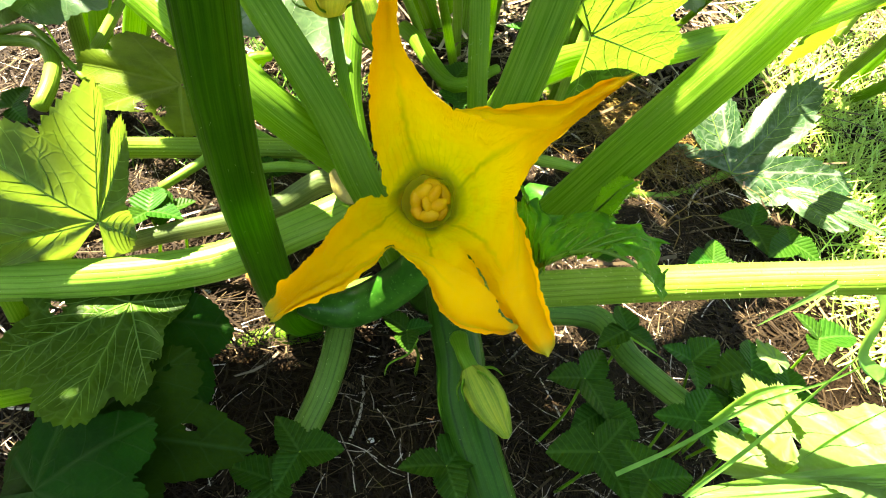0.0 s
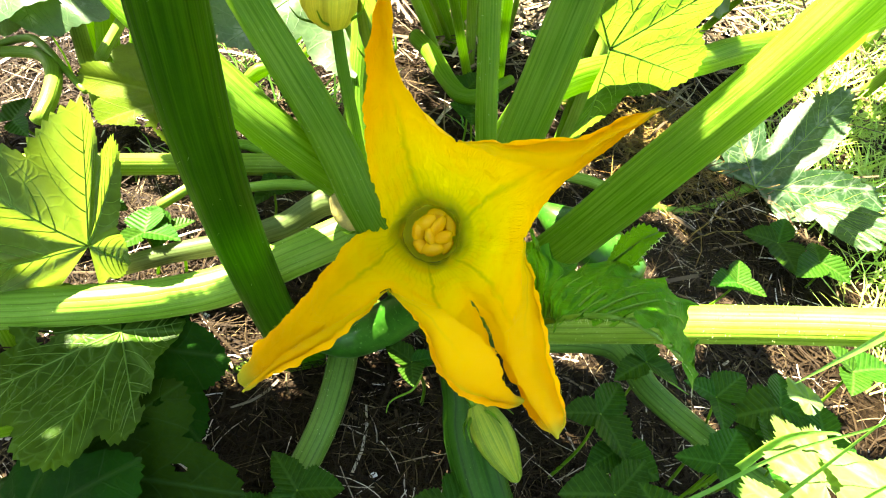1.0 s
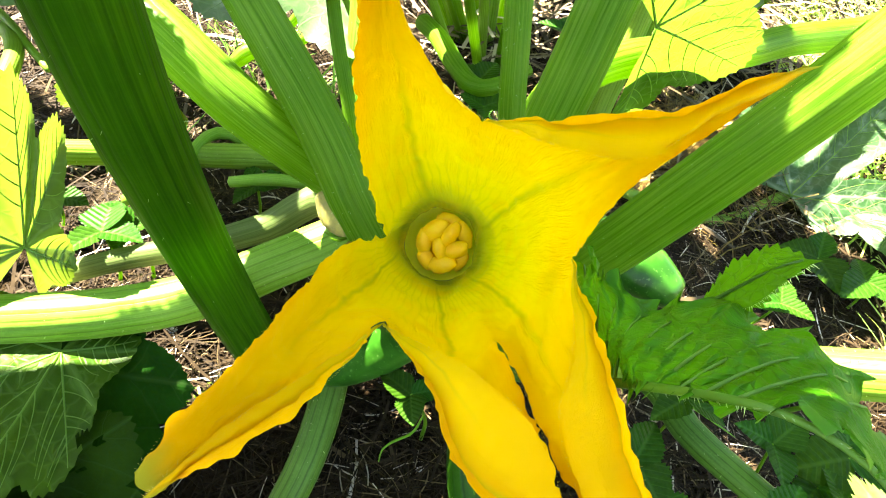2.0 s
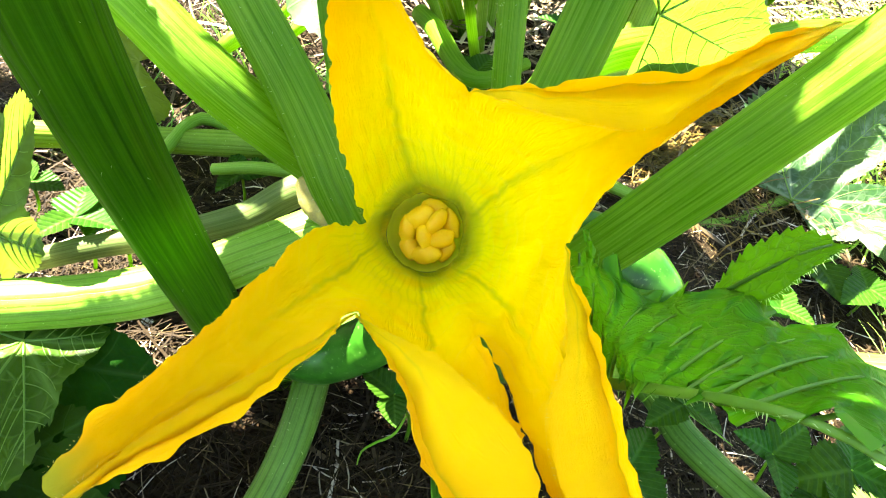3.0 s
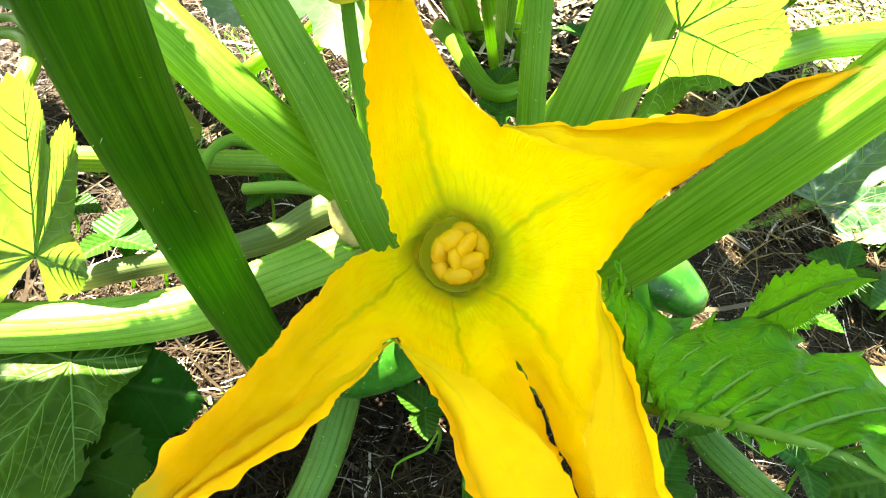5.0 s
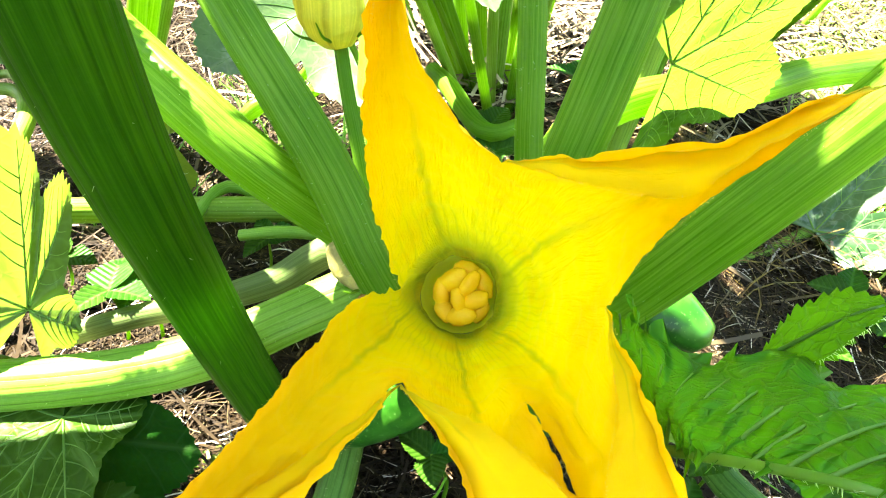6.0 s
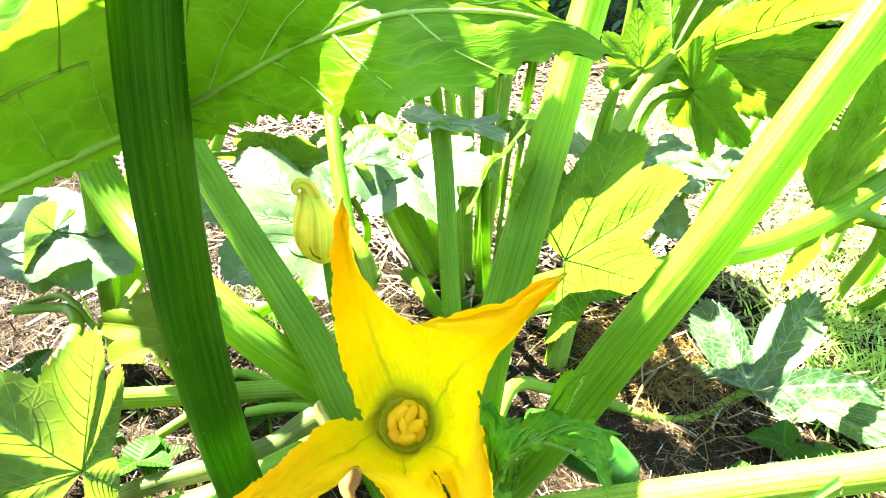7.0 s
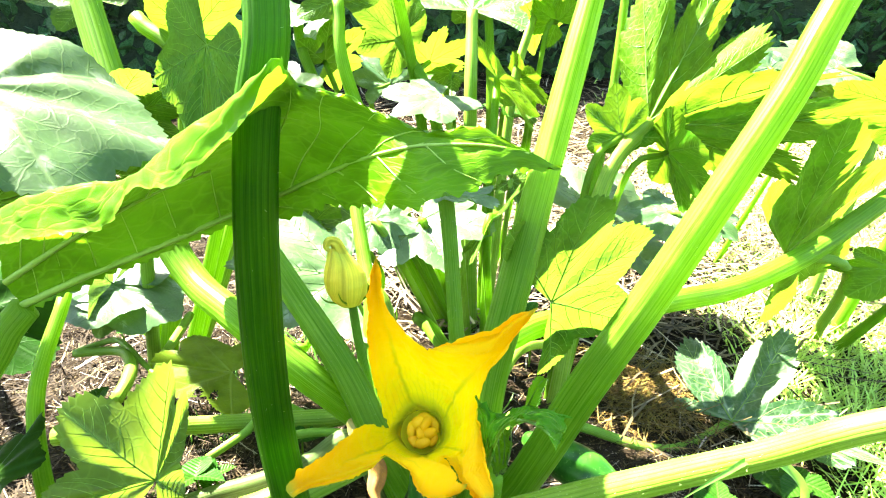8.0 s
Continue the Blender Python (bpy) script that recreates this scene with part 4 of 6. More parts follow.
def fringe(line, count, seed, parent, long=1.0, material=None, name="fringe"):
    """A row of very short soft hairs along a petal's edge."""
    rng = random.Random(seed)
    pts = spline(line, count)
    verts, faces = [], []
    for i in range(1, count - 1):
        c = Vector(pts[i])
        t = Vector(pts[i + 1] - pts[i - 1]).normalized()
        out = (c - C)
        out = (out - t * out.dot(t)).normalized()
        tip = c + (out * rng.uniform(-0.3, 1.0) + AXIS * rng.uniform(-0.6, 0.8) + t * rng.uniform(-0.5, 0.5)) * rng.uniform(0.0004, 0.0010) * long
        w = t * 0.00006 * long
        k = len(verts)
        verts += [c - w, c + w, tip]
        faces.append((k, k + 1, k + 2))
    tagged(piece(name, mesh_from(name, verts, faces, smooth=False), material or PETAL_HAIR, parent), kind="stuff")


def tear(me, a, b, wide, axis=AXIS):
    """Cuts a slit, widest in its middle, through a thin mesh."""
    bm = bmesh.new()
    bm.from_mesh(me)
    gone = []
    for face in bm.faces:
        c = face.calc_center_median()
        q = (c - a).dot(b - a) / (b - a).length_squared
        if 0 < q < 1 and ((c - a) - (b - a) * q - axis * ((c - a) - (b - a) * q).dot(axis)).length < wide * math.sin(math.pi * q) ** 0.7 * 0.5:
            gone.append(face)
    bmesh.ops.delete(bm, geom=gone, context="FACES")
    bm.to_mesh(me)
    bm.free()


for k, (words, low, mid, high, rolls) in enumerate(PETALS):
    near = (PETALS[k - 1][2], PETALS[(k + 1) % 5][2])
    flap = FLAPS.get(k)
    lo, hi = rail(low), rail(high)
    me = sheet_mesh("petal", [lo, mid, hi], 110, 49, 0.0011, 0.0009, 0, float(k), None, near, (notch_at(lo), notch_at(hi)), rolls, AXIS)
    if k == 3:
        tear(me, Vector((0.0508, 0.1522, 0.2822)), Vector((0.0530, 0.1372, 0.2915)), 0.0017)
    ob = piece("petal", me, PETAL, blossom, words)
    if flap:
        rim = (low if flap[0] < 0 else high)[1:]
        rise = [0.0, 0.0045, 0.006, 0.006, 0.004, 0.001]
        half = [tuple((Vector(a) + Vector(b)) / 2 + AXIS * h * 1.1) for a, b, h in zip(rim, flap[1], rise)]
        edge = [tuple(Vector(b) + AXIS * h) for b, h in zip(flap[1], rise)]
        piece("petal_fold", sheet_mesh("petal_fold", [rim, half, edge], 70, 17, 0.0007, 0.0008, 0, k + 7.0), PETAL_OUTER, ob, "rim of the petal folded over")
        fringe(edge, 120, k + 40, ob)
    fringe(low[1:], 150, k, ob)
    fringe(high[1:], 150, k + 20, ob)


def lump(centre, axis, radius, stretch, seed, squash=1.0, rings=14, around=20, rough=0.08):
    """A soft rounded lump, longer along one axis."""
    z = Vector(axis).normalized()
    x = z.orthogonal().normalized()
    y = z.cross(x)
    verts, faces, uvs = [], [], []
    for i in range(rings + 1):
        t = math.pi * i / rings
        for k in range(around + 1):
            a = 2 * math.pi * (k % around) / around
            d = Vector((math.sin(t) * math.cos(a), math.sin(t) * math.sin(a) * squash, math.cos(t) * stretch))
            d *= radius * (1 + rough * noise.noise(d * 1.7 + Vector((seed, 0, 0))))
            verts.append(Vector(centre) + x * d.x + y * d.y + z * d.z)
            uvs.append((k / around, t * radius))
    w = around + 1
    for i in range(rings):
        for k in range(around):
            faces.append((i * w + k, (i + 1) * w + k, (i + 1) * w + k + 1, i * w + k + 1))
    return verts, faces, uvs


LOBES = [(-0.0024, 0.0040, 0.0030, 0.0029, 1.55, 35), (0.0022, 0.0028, 0.0038, 0.0026, 1.75, 60), (0.0040, -0.0012, 0.0034, 0.0027, 1.60, 20), (-0.0002, -0.0014, 0.0036, 0.0024, 1.60, 110), (0.0008, -0.0058, 0.0026, 0.0028, 1.50, 15),
         (-0.0050, 0.0002, 0.0018, 0.0027, 1.60, 95), (-0.0038, -0.0048, 0.0010, 0.0026, 1.50, 130), (0.0064, 0.0034, 0.0008, 0.0024, 1.80, 115), (0.0014, 0.0070, 0.0004, 0.0025, 1.60, -10), (0.0060, -0.0044, 0.0004, 0.0024, 1.50, 60)]
for k, (px, py, h, r, st, turn) in enumerate(LOBES):
    a = radians(turn)
    v, f, u = lump(C + AX * px + AY * py + AXIS * (h + 0.001), AX * math.cos(a) + AY * math.sin(a) + AXIS * 0.25, r, st, k * 2.3, 0.85, 14, 20, 0.14)
    piece("stigma_lobe", mesh_from("stigma_lobe", v, f, u), STIGMA, blossom, "fleshy orange stigma lobe")
v, f, u = lump(C - AXIS * 0.012, AXIS, 0.0062, 1.5, 4.0)
piece("style", mesh_from("style", v, f, u), STIGMA, blossom)

# the young fruit behind the blossom, and an older one on the straw
def fruit(pts, radii, label):
    v, f, u, _ = tube_mesh(pts, radii, ribs=8, deep=0.012, around=40, step=0.004)
    return piece("zucchini_fruit", mesh_from("zucchini_fruit", v, f, u), FRUIT, plant, label)


fruit([(-0.034, 0.236, 0.142), (-0.018, 0.228, 0.140), (0.0020, 0.2221, 0.1433), (0.0174, 0.2222, 0.1520), (0.0318, 0.2201, 0.1718), (0.0416, 0.2164, 0.1964), (0.041, 0.226, 0.220)], (0.004, 0.0085, 0.0108, 0.0110, 0.0105, 0.009, 0.007), "dark green glossy young zucchini curving up to the blossom")
fruit([(0.1167, 0.3251, 0.1503), (0.1280, 0.3143, 0.1505), (0.1469, 0.3019, 0.1471), (0.1650, 0.2897, 0.1441), (0.1749, 0.2830, 0.1414)], (0.005, 0.0125, 0.0155, 0.0155, 0.009), "dark green glossy zucchini lying on the straw")

# ---------------------------------------------------------------- buds
def bud(base, tip, radius, material, label, twist=0.0, lean=(0, 0, 0)):
    """A closed flower: pleated petals drawn together to a twisted point, above five green sepals."""
    b, t = Vector(base), Vector(tip)
    z = (t - b).normalized()
    x = z.orthogonal().normalized()
    y = z.cross(x)
    length = (t - b).length
    verts, uvs, faces = [], [], []
    prof = [(0.0, 0.40), (0.06, 0.62), (0.16, 0.86), (0.32, 1.0), (0.50, 0.98), (0.66, 0.82), (0.80, 0.58), (0.90, 0.40), (0.96, 0.30), (1.0, 0.06)]
    rows, around = 40, 60
    for i in range(rows + 1):
        q = i / rows
        r = radius * float(np.interp(q, [p[0] for p in prof], [p[1] for p in prof]))
        for k in range(around + 1):
            a = 2 * math.pi * k / around
            pleat = 1 + (0.05 + 0.14 * q * q) * math.cos(5 * a + twist * q * 3)
            c = b + z * (length * q) + Vector(lean) * (q ** 3)
            verts.append(c + x * (r * pleat * math.cos(a + twist * q)) + y * (r * pleat * math.sin(a + twist * q)))
            uvs.append((k / around, q * length))
    w = around + 1
    for i in range(rows):
        for k in range(around):
            faces.append((i * w + k, i * w + k + 1, (i + 1) * w + k + 1, (i + 1) * w + k))
    ob = piece("flower_bud", mesh_from("flower_bud", verts, faces, uvs), material, plant, label)
    for s in range(5):
        a = 2 * math.pi * s / 5
        d = x * math.cos(a) + y * math.sin(a)
        root = b + z * length * 0.10 + d * radius * 0.72
        v, f, u, _ = tube_mesh([tuple(root), tuple(root + d * radius * 0.5 + z * length * 0.08), tuple(root + d * radius * 0.75 + z * length * 0.22)], (0.0009, 0.0006, 0.0002), ribs=2, around=8, step=0.002)
        piece("sepal", mesh_from("sepal", v, f, u), STALK, ob)
    return ob


top_bud = bud((-0.0151, 0.3543, 0.2443), (-0.0252, 0.3664, 0.2866), 0.0150, BUD, "closed pale yellow flower bud with twisted tip", 0.8, (-0.004, 0, 0))
v, f, u, _ = tube_mesh([(-0.0228, 0.3643, 0.2763), (-0.0248, 0.3653, 0.2840), (-0.0273, 0.3646, 0.2900), (-0.0315, 0.3632, 0.2918), (-0.0337, 0.3609, 0.2887), (-0.0316, 0.3598, 0.2861)], (0.0062, 0.0052, 0.0044, 0.0036, 0.0026, 0.0012), ribs=5, deep=0.16, around=40, step=0.001)
piece("twisted_tip", mesh_from("twisted_tip", v, f, u), BUD, top_bud, "pleated yellow tip curled to one side")
bud((0.0123, 0.3561, 0.2232), (-0.0036, 0.3716, 0.2605), 0.0085, BUD_GREEN, "slim green flower bud still closed", 0.4)
bud((0.0698, 0.1773, 0.1660), (0.0912, 0.1486, 0.1505), 0.0092, BUD_GREEN, "closed green-yellow flower bud hanging down", 0.3)
stalk(plant, [(0.0718, 0.1763, 0.1654), (0.0684, 0.1841, 0.1651), (0.0675, 0.2014, 0.1534)], (0.004, 0.0038, 0.005), STALK, name="flower_stalk", around=20, ribs=5)
bud((0.0110, 0.2380, 0.2140), (-0.0030, 0.2424, 0.2285), 0.0068, DRY_BUD, "small pointed olive-brown bud among the stalks", 0.6)
# tendril beneath the flower
stalk(plant, [(0.0441, 0.1852, 0.1764), (0.0406, 0.1800, 0.1715), (0.0340, 0.1765, 0.1703), (0.0301, 0.1733, 0.1696), (0.0293, 0.1695, 0.1676)], (0.0004, 0.0005, 0.0005, 0.0004, 0.0002), STALK, name="tendril", around=10, ribs=2, step=0.002)

# ---------------------------------------------------------------- leaves of the plant
# young curled leaf beside the blossom
young = stalk(plant, [(0.075, 0.160, 0.262), (0.076, 0.172, 0.240), (0.078, 0.200, 0.200), (0.070, 0.240, 0.150)], (0.0032, 0.0036, 0.0042, 0.005), STALK, hair=120, seed=31, around=24, ribs=7)
YOUNG_RAILS = [
    [(0.0694, 0.1437, 0.2837), (0.07, 0.1279, 0.3101), (0.0728, 0.1186, 0.3248), (0.0773, 0.114, 0.3292), (0.082, 0.1089, 0.3305), (0.0858, 0.103, 0.3297)],
    [(0.0664, 0.1518, 0.2947), (0.0693, 0.1398, 0.307), (0.076, 0.1319, 0.3168), (0.0817, 0.1259, 0.324), (0.0862, 0.1192, 0.3278), (0.0869, 0.1045, 0.3285)],
    [(0.0628, 0.1603, 0.307), (0.0671, 0.1483, 0.3076), (0.0783, 0.1441, 0.3103), (0.088, 0.1385, 0.3168), (0.0927, 0.128, 0.3215), (0.0881, 0.1059, 0.3272)],
]
big = piece("leaf_blade", sheet_mesh("leaf_blade", YOUNG_RAILS, 150, 60, 0.0016, 0.0045, 15, 5, (0.035, 0.085, -0.33), frill=0.0035, pleat=(17, 0.0008, (-0.3, -0.6, 0.7))), LEAF_YOUNG, young, "young deeply toothed green leaf curling over beside the blossom")
lines = [spline(r, 101) for r in YOUNG_RAILS]
raised([tuple(lines[0][k]) for k in range(0, 96, 5)], 0.0010, 0.0004, "midrib", VEIN)
for k in range(4, 80, 8):
    raised([tuple(lines[0][k]), tuple((lines[0][k + 2] + lines[1][k + 1]) / 2), tuple(lines[1][k + 4]), tuple((lines[1][k + 6] + lines[2][k + 6]) / 2)], 0.00035, 0.00012, "vein", VEIN)
fringe(YOUNG_RAILS[0], 170, 77, young, 2.6, BRISTLE, "fringe")
SIDE_LOBE = [
    [(0.082, 0.1474, 0.3082), (0.0839, 0.1478, 0.3173), (0.0856, 0.1457, 0.3246), (0.0878, 0.1421, 0.3279)],
    [(0.0821, 0.1457, 0.3083), (0.0846, 0.144, 0.3174), (0.0866, 0.1426, 0.324), (0.0881, 0.1413, 0.3275)],
    [(0.0829, 0.1446, 0.308), (0.0861, 0.1415, 0.3148), (0.0874, 0.1408, 0.3214), (0.0893, 0.1405, 0.3287)],
]
piece("leaf_lobe", sheet_mesh("leaf_lobe", SIDE_LOBE, 60, 25, 0.0006, 0.0010, 11, 6, (0.012, 0.03, 0.0), frill=0.0006), LEAF_YOUNG, young, "pointed side lobe of the young leaf")
lines = [spline(r, 101) for r in SIDE_LOBE]
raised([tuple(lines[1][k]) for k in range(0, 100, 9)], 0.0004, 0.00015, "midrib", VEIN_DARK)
fringe(SIDE_LOBE[2], 60, 78, young, 1.6, BRISTLE, "fringe")
CRUMPLED = [
    [(0.0748, 0.1562, 0.267), (0.07, 0.1627, 0.2772), (0.0662, 0.1711, 0.2881)],
    [(0.0751, 0.1557, 0.268), (0.0723, 0.1614, 0.2796), (0.0692, 0.168, 0.2905)],
    [(0.076, 0.1552, 0.2691), (0.0751, 0.1591, 0.2815), (0.0728, 0.1634, 0.2906)],
    [(0.0769, 0.1546, 0.2703), (0.0773, 0.1568, 0.2833), (0.076, 0.1601, 0.2919)],
    [(0.0777, 0.154, 0.2715), (0.0797, 0.1545, 0.2853), (0.0789, 0.1572, 0.2936)],
]
big = piece("leaf_lobe", sheet_mesh("leaf_lobe", CRUMPLED, 60, 60, 0.0022, 0.0035, 0, 7, (0.02, 0.03, 0.0), frill=0.004), LEAF_YOUNG, young, "crumpled lobe of the young leaf near its stalk")
for r in CRUMPLED:
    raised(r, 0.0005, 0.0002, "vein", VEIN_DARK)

# leaf with one half in the sun, and the upper leaves
leaf(S15, (0.1269, 0.3295, 0.2634), (0.2030, 0.3728, 0.2993), (0.05, 0.95, 0.25), LEAF, seed=8, fold=0.10, droop=0.05, lobe=0.30, broad=0.9, sinus=112, label="green leaf half lit bright yellow by the sun")
leaf(S14, (0.3670, 0.4900, 0.0430), (0.4442, 0.5511, 0.1209), (-0.45, -0.55, 0.65), LEAF_MOTTLED, seed=11, fold=0.10, teeth=0.07, lobe=0.66, broad=0.95, spread=60.0, size=1.0, wave=0.08, sinus=108, label="lobed leaf mottled silver between its veins")
leaf(S14, (0.4100, 0.4650, 0.0500), (0.4638, 0.3779, 0.0898), (-0.1, -0.3, 0.93), LEAF_MOTTLED, seed=12, lobe=0.4, broad=0.28)
leaf(S8, (-0.0997, 0.2049, 0.1624), (-0.1008, 0.1277, 0.1686), (-0.15, 0.35, -0.9), LEAF, seed=14, fold=0.2, lobe=0.25, broad=0.85, wide=0.5, size=1.0, holes=3, label="large leaf hanging with its veined underside showing")
# these low leaves take the darkened colour in place of shade
leaf(S8, (-0.0998, 0.2024, 0.1536), (-0.0494, 0.1564, 0.1400), (0.1, -0.3, 0.95), LEAF_SHADED, seed=15, lobe=0.2, broad=0.75, holes=2, size=0.86)
leaf(S12, (-0.1134, 0.1481, 0.1382), (-0.0266, 0.1316, 0.1678), (0.0, -0.25, 0.95), LEAF_SHADED, seed=16, lobe=0.28, broad=0.7, holes=6, size=0.92)
leaf(S12, (-0.1189, 0.1189, 0.1389), (-0.0583, 0.0966, 0.1668), (0.0, -0.25, 0.95), LEAF_SHADED, seed=17, lobe=0.28, broad=0.8, holes=3)
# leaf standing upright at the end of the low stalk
leaf(S9, (-0.1190, 0.2360, 0.1860), (-0.1130, 0.2650, 0.2500), (-0.30, 0.80, 0.30), LEAF_LIT, seed=19, lobe=0.34, teeth=0.05, fold=-0.12, droop=-0.10, wave=0.13, broad=1.05, narrow=0.28, sinus=150, rings=26, around=190, size=1.03, holes=2, label="bright ragged leaf standing upright with one edge folded over")
leaf(S9, (-0.1210, 0.3813, 0.1662), (-0.2086, 0.4064, 0.1638), (-0.1, -0.5, 0.8), LEAF_OLD, seed=20, lobe=0.3, fold=0.1, broad=0.45, sinus=125, holes=3, label="yellowing leaf lying low over the soil")
# tall leaves above and behind; several unseen ones are added to cast shade
leaf(SL1, (-0.1927, 0.274, 0.4111), (-0.11, 0.2951, 0.3901), (-0.10, -0.35, 0.93), LEAF_SILVER, seed=22, lobe=0.12, size=1.05, broad=0.95, droop=0.25, wave=0.09, veins=False, label="large leaf with its upper side bright in the sun")
# holes added in this leaf to drop sun flecks on the soil
leaf(SL1, (-0.1924, 0.2596, 0.3514), (-0.1284, 0.292, 0.366), (-0.4, 0.75, 0.45), LEAF, seed=91, lobe=0.15, broad=0.5, droop=0.1, sinus=140, holes=7)
leaf(SL1, (-0.1080, 0.3751, 0.4254), (-0.1096, 0.3239, 0.3689), (-0.3, 0.75, 0.55), LEAF, seed=92, lobe=0.2, broad=0.55, sinus=140)
leaf(S2, (-0.165, 0.450, 0.390), (-0.265, 0.440, 0.400), (-0.1, 0.1, 0.9), LEAF, seed=23, lobe=0.2, broad=0.5, sinus=90)
# unseen leaf added overhead to shade the low leaves and the large leaf
leaf(S8, (-0.360, 0.250, 0.490), (-0.165, 0.255, 0.515), (-0.1, 0.0, 0.95), LEAF, seed=30, lobe=0.2, broad=0.26, droop=0.0)
# stalk and leaf added out of view to keep sun off the hanging leaf
side = stalk(plant, [(-0.360, 0.250, 0.480), (-0.330, 0.250, 0.520), (-0.290, 0.262, 0.530)], (0.005, 0.0045, 0.004), STALK, around=20)
leaf(side, (-0.290, 0.262, 0.530), (-0.300, 0.376, 0.535), (0, 0, 1), LEAF_SHADED, seed=33, lobe=0.2, broad=0.30, droop=0.0)
# added above the view: its shadow falls on a petiole and the main stem
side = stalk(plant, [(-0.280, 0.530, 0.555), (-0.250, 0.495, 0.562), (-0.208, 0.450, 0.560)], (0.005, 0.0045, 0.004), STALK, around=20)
leaf(side, (-0.208, 0.450, 0.560), (-0.164, 0.352, 0.570), (0, 0, 1), LEAF_SHADED, seed=35, lobe=0.2, broad=0.42, wide=0.75, droop=0.0)
# another unseen addition, shading the petioles on the right
side = stalk(plant, [(-0.280, 0.530, 0.553), (-0.205, 0.478, 0.585), (-0.125, 0.432, 0.585)], (0.005, 0.0045, 0.004), STALK, around=20)
leaf(side, (-0.125, 0.432, 0.585), (0.000, 0.382, 0.590), (0, 0, 1), LEAF, seed=37, lobe=0.2, broad=0.46, droop=0.0, sinus=150)
leaf(S3, (-0.280, 0.530, 0.560), (-0.440, 0.630, 0.580), (-0.1, 0.1, 0.9), LEAF, seed=29, lobe=0.2, broad=0.3, sinus=75)
# unseen top leaf, sized and turned to hold the blossom in shade
high_leaf = leaf(S1, (-0.120, 0.290, 0.605), (-0.262, 0.322, 0.615), (-0.1, 0.1, 0.95), LEAF, seed=24, droop=0.0, broad=0.95, narrow=0.44, lobe=0.18, sinus=112, size=1.16)
# a slit in its rim lets the sun down onto the top of the stalk
inner = high_leaf.matrix_basis.inverted()
tear(high_leaf.data, inner @ Vector((-0.060, 0.208, 0.62)), inner @ Vector((-0.152, 0.260, 0.62)), 0.036, (inner.to_3x3() @ Vector((0, 0, 1))).normalized())
# small unseen leaf added to shade the petals and the young leaf
side = stalk(plant, [(-0.120, 0.288, 0.603), (-0.117, 0.281, 0.606), (-0.112, 0.275, 0.605)], (0.004, 0.0038, 0.0036), STALK, around=20)
leaf(side, (-0.112, 0.277, 0.605), (-0.048, 0.272, 0.607), (0, 0, 1), LEAF, seed=36, lobe=0.15, broad=0.70, droop=0.0, sinus=150)
leaf(S5, (0.205, 0.485, 0.600), (0.330, 0.505, 0.620), (0.2, -0.2, 0.9), LEAF, seed=25, droop=0.0)
leaf(S6, (0.310, 0.315, 0.575), (0.430, 0.310, 0.590), (0.3, 0.0, 0.9), LEAF, seed=26, droop=0.0)
leaf(S4, (0.0510, 0.2995, 0.3491), (0.1211, 0.3416, 0.3481), (0, 0.05, 0.95), LEAF_SILVER, seed=27, size=0.42, wave=0.14, teeth=0.08)


# ---------------------------------------------------------------- far straw, grass and hedge
rng = random.Random(8)
spots = []
for _ in range(22000):
    x, y = 0.5 + rng.gauss(0, 1.1), 1.15 + abs(rng.gauss(0, 1.0)) + rng.gauss(0, 0.12)
    if _ % 3 == 0:
        x, y = 0.32 + rng.gauss(0, 0.26), 1.08 + rng.gauss(0, 0.20)
    spots.append((x, y, ground_z(x, y) + rng.uniform(0.002, 0.02), rng.uniform(0, 6.28), rng.uniform(0.03, 0.14), rng.uniform(0.0012, 0.0042), rng.uniform(-0.012, 0.03), rng.uniform(-1, 1)))
ribbons("straw_bed", spots, STRAW_PALE, "pale dry straw covering the bed further off", "straw", 9)
spots = []
for _ in range(75000):
    x, y = 0.36 + abs(rng.gauss(0, 0.9)), 0.55 + rng.gauss(0, 0.75)
    if noise.noise(Vector((x * 2, y * 2, 3))) * 0.5 + rng.uniform(-0.3, 0.3) < -0.35 or x < 0.44 + 0.10 * noise.noise(Vector((y * 5, 0, 1))) + 0.14 * max(0, y - 0.6) + rng.uniform(-0.04, 0.04):
        continue
    high = rng.uniform(0.012, 0.036)
    spots.append((x, y, ground_z(x, y), rng.uniform(0, 6.28), high * rng.uniform(0.8, 1.8), rng.uniform(0.0008, 0.0018) * (1 + y), high, rng.uniform(0, 1.2)))
ribbons("grass", spots, GRASS, "sunlit bright green lawn grass", "grass", 10, lean=1.0)
spots = []
for _ in range(900):
    x, y = rng.uniform(-0.20, 0.12), rng.uniform(0.38, 0.66)
    if noise.noise(Vector((x * 12, y * 12, 4))) < 0.0:
        continue
    high = rng.uniform(0.015, 0.05)
    spots.append((x, y, ground_z(x, y), rng.uniform(0, 6.28), high * rng.uniform(0.5, 1.4), rng.uniform(0.001, 0.0022), high, rng.uniform(0, 1.5)))
ribbons("weed_grass", spots, GRASS_DARK, "thin dark green grass tufts on the bed", "grass", 12, lean=1.0)


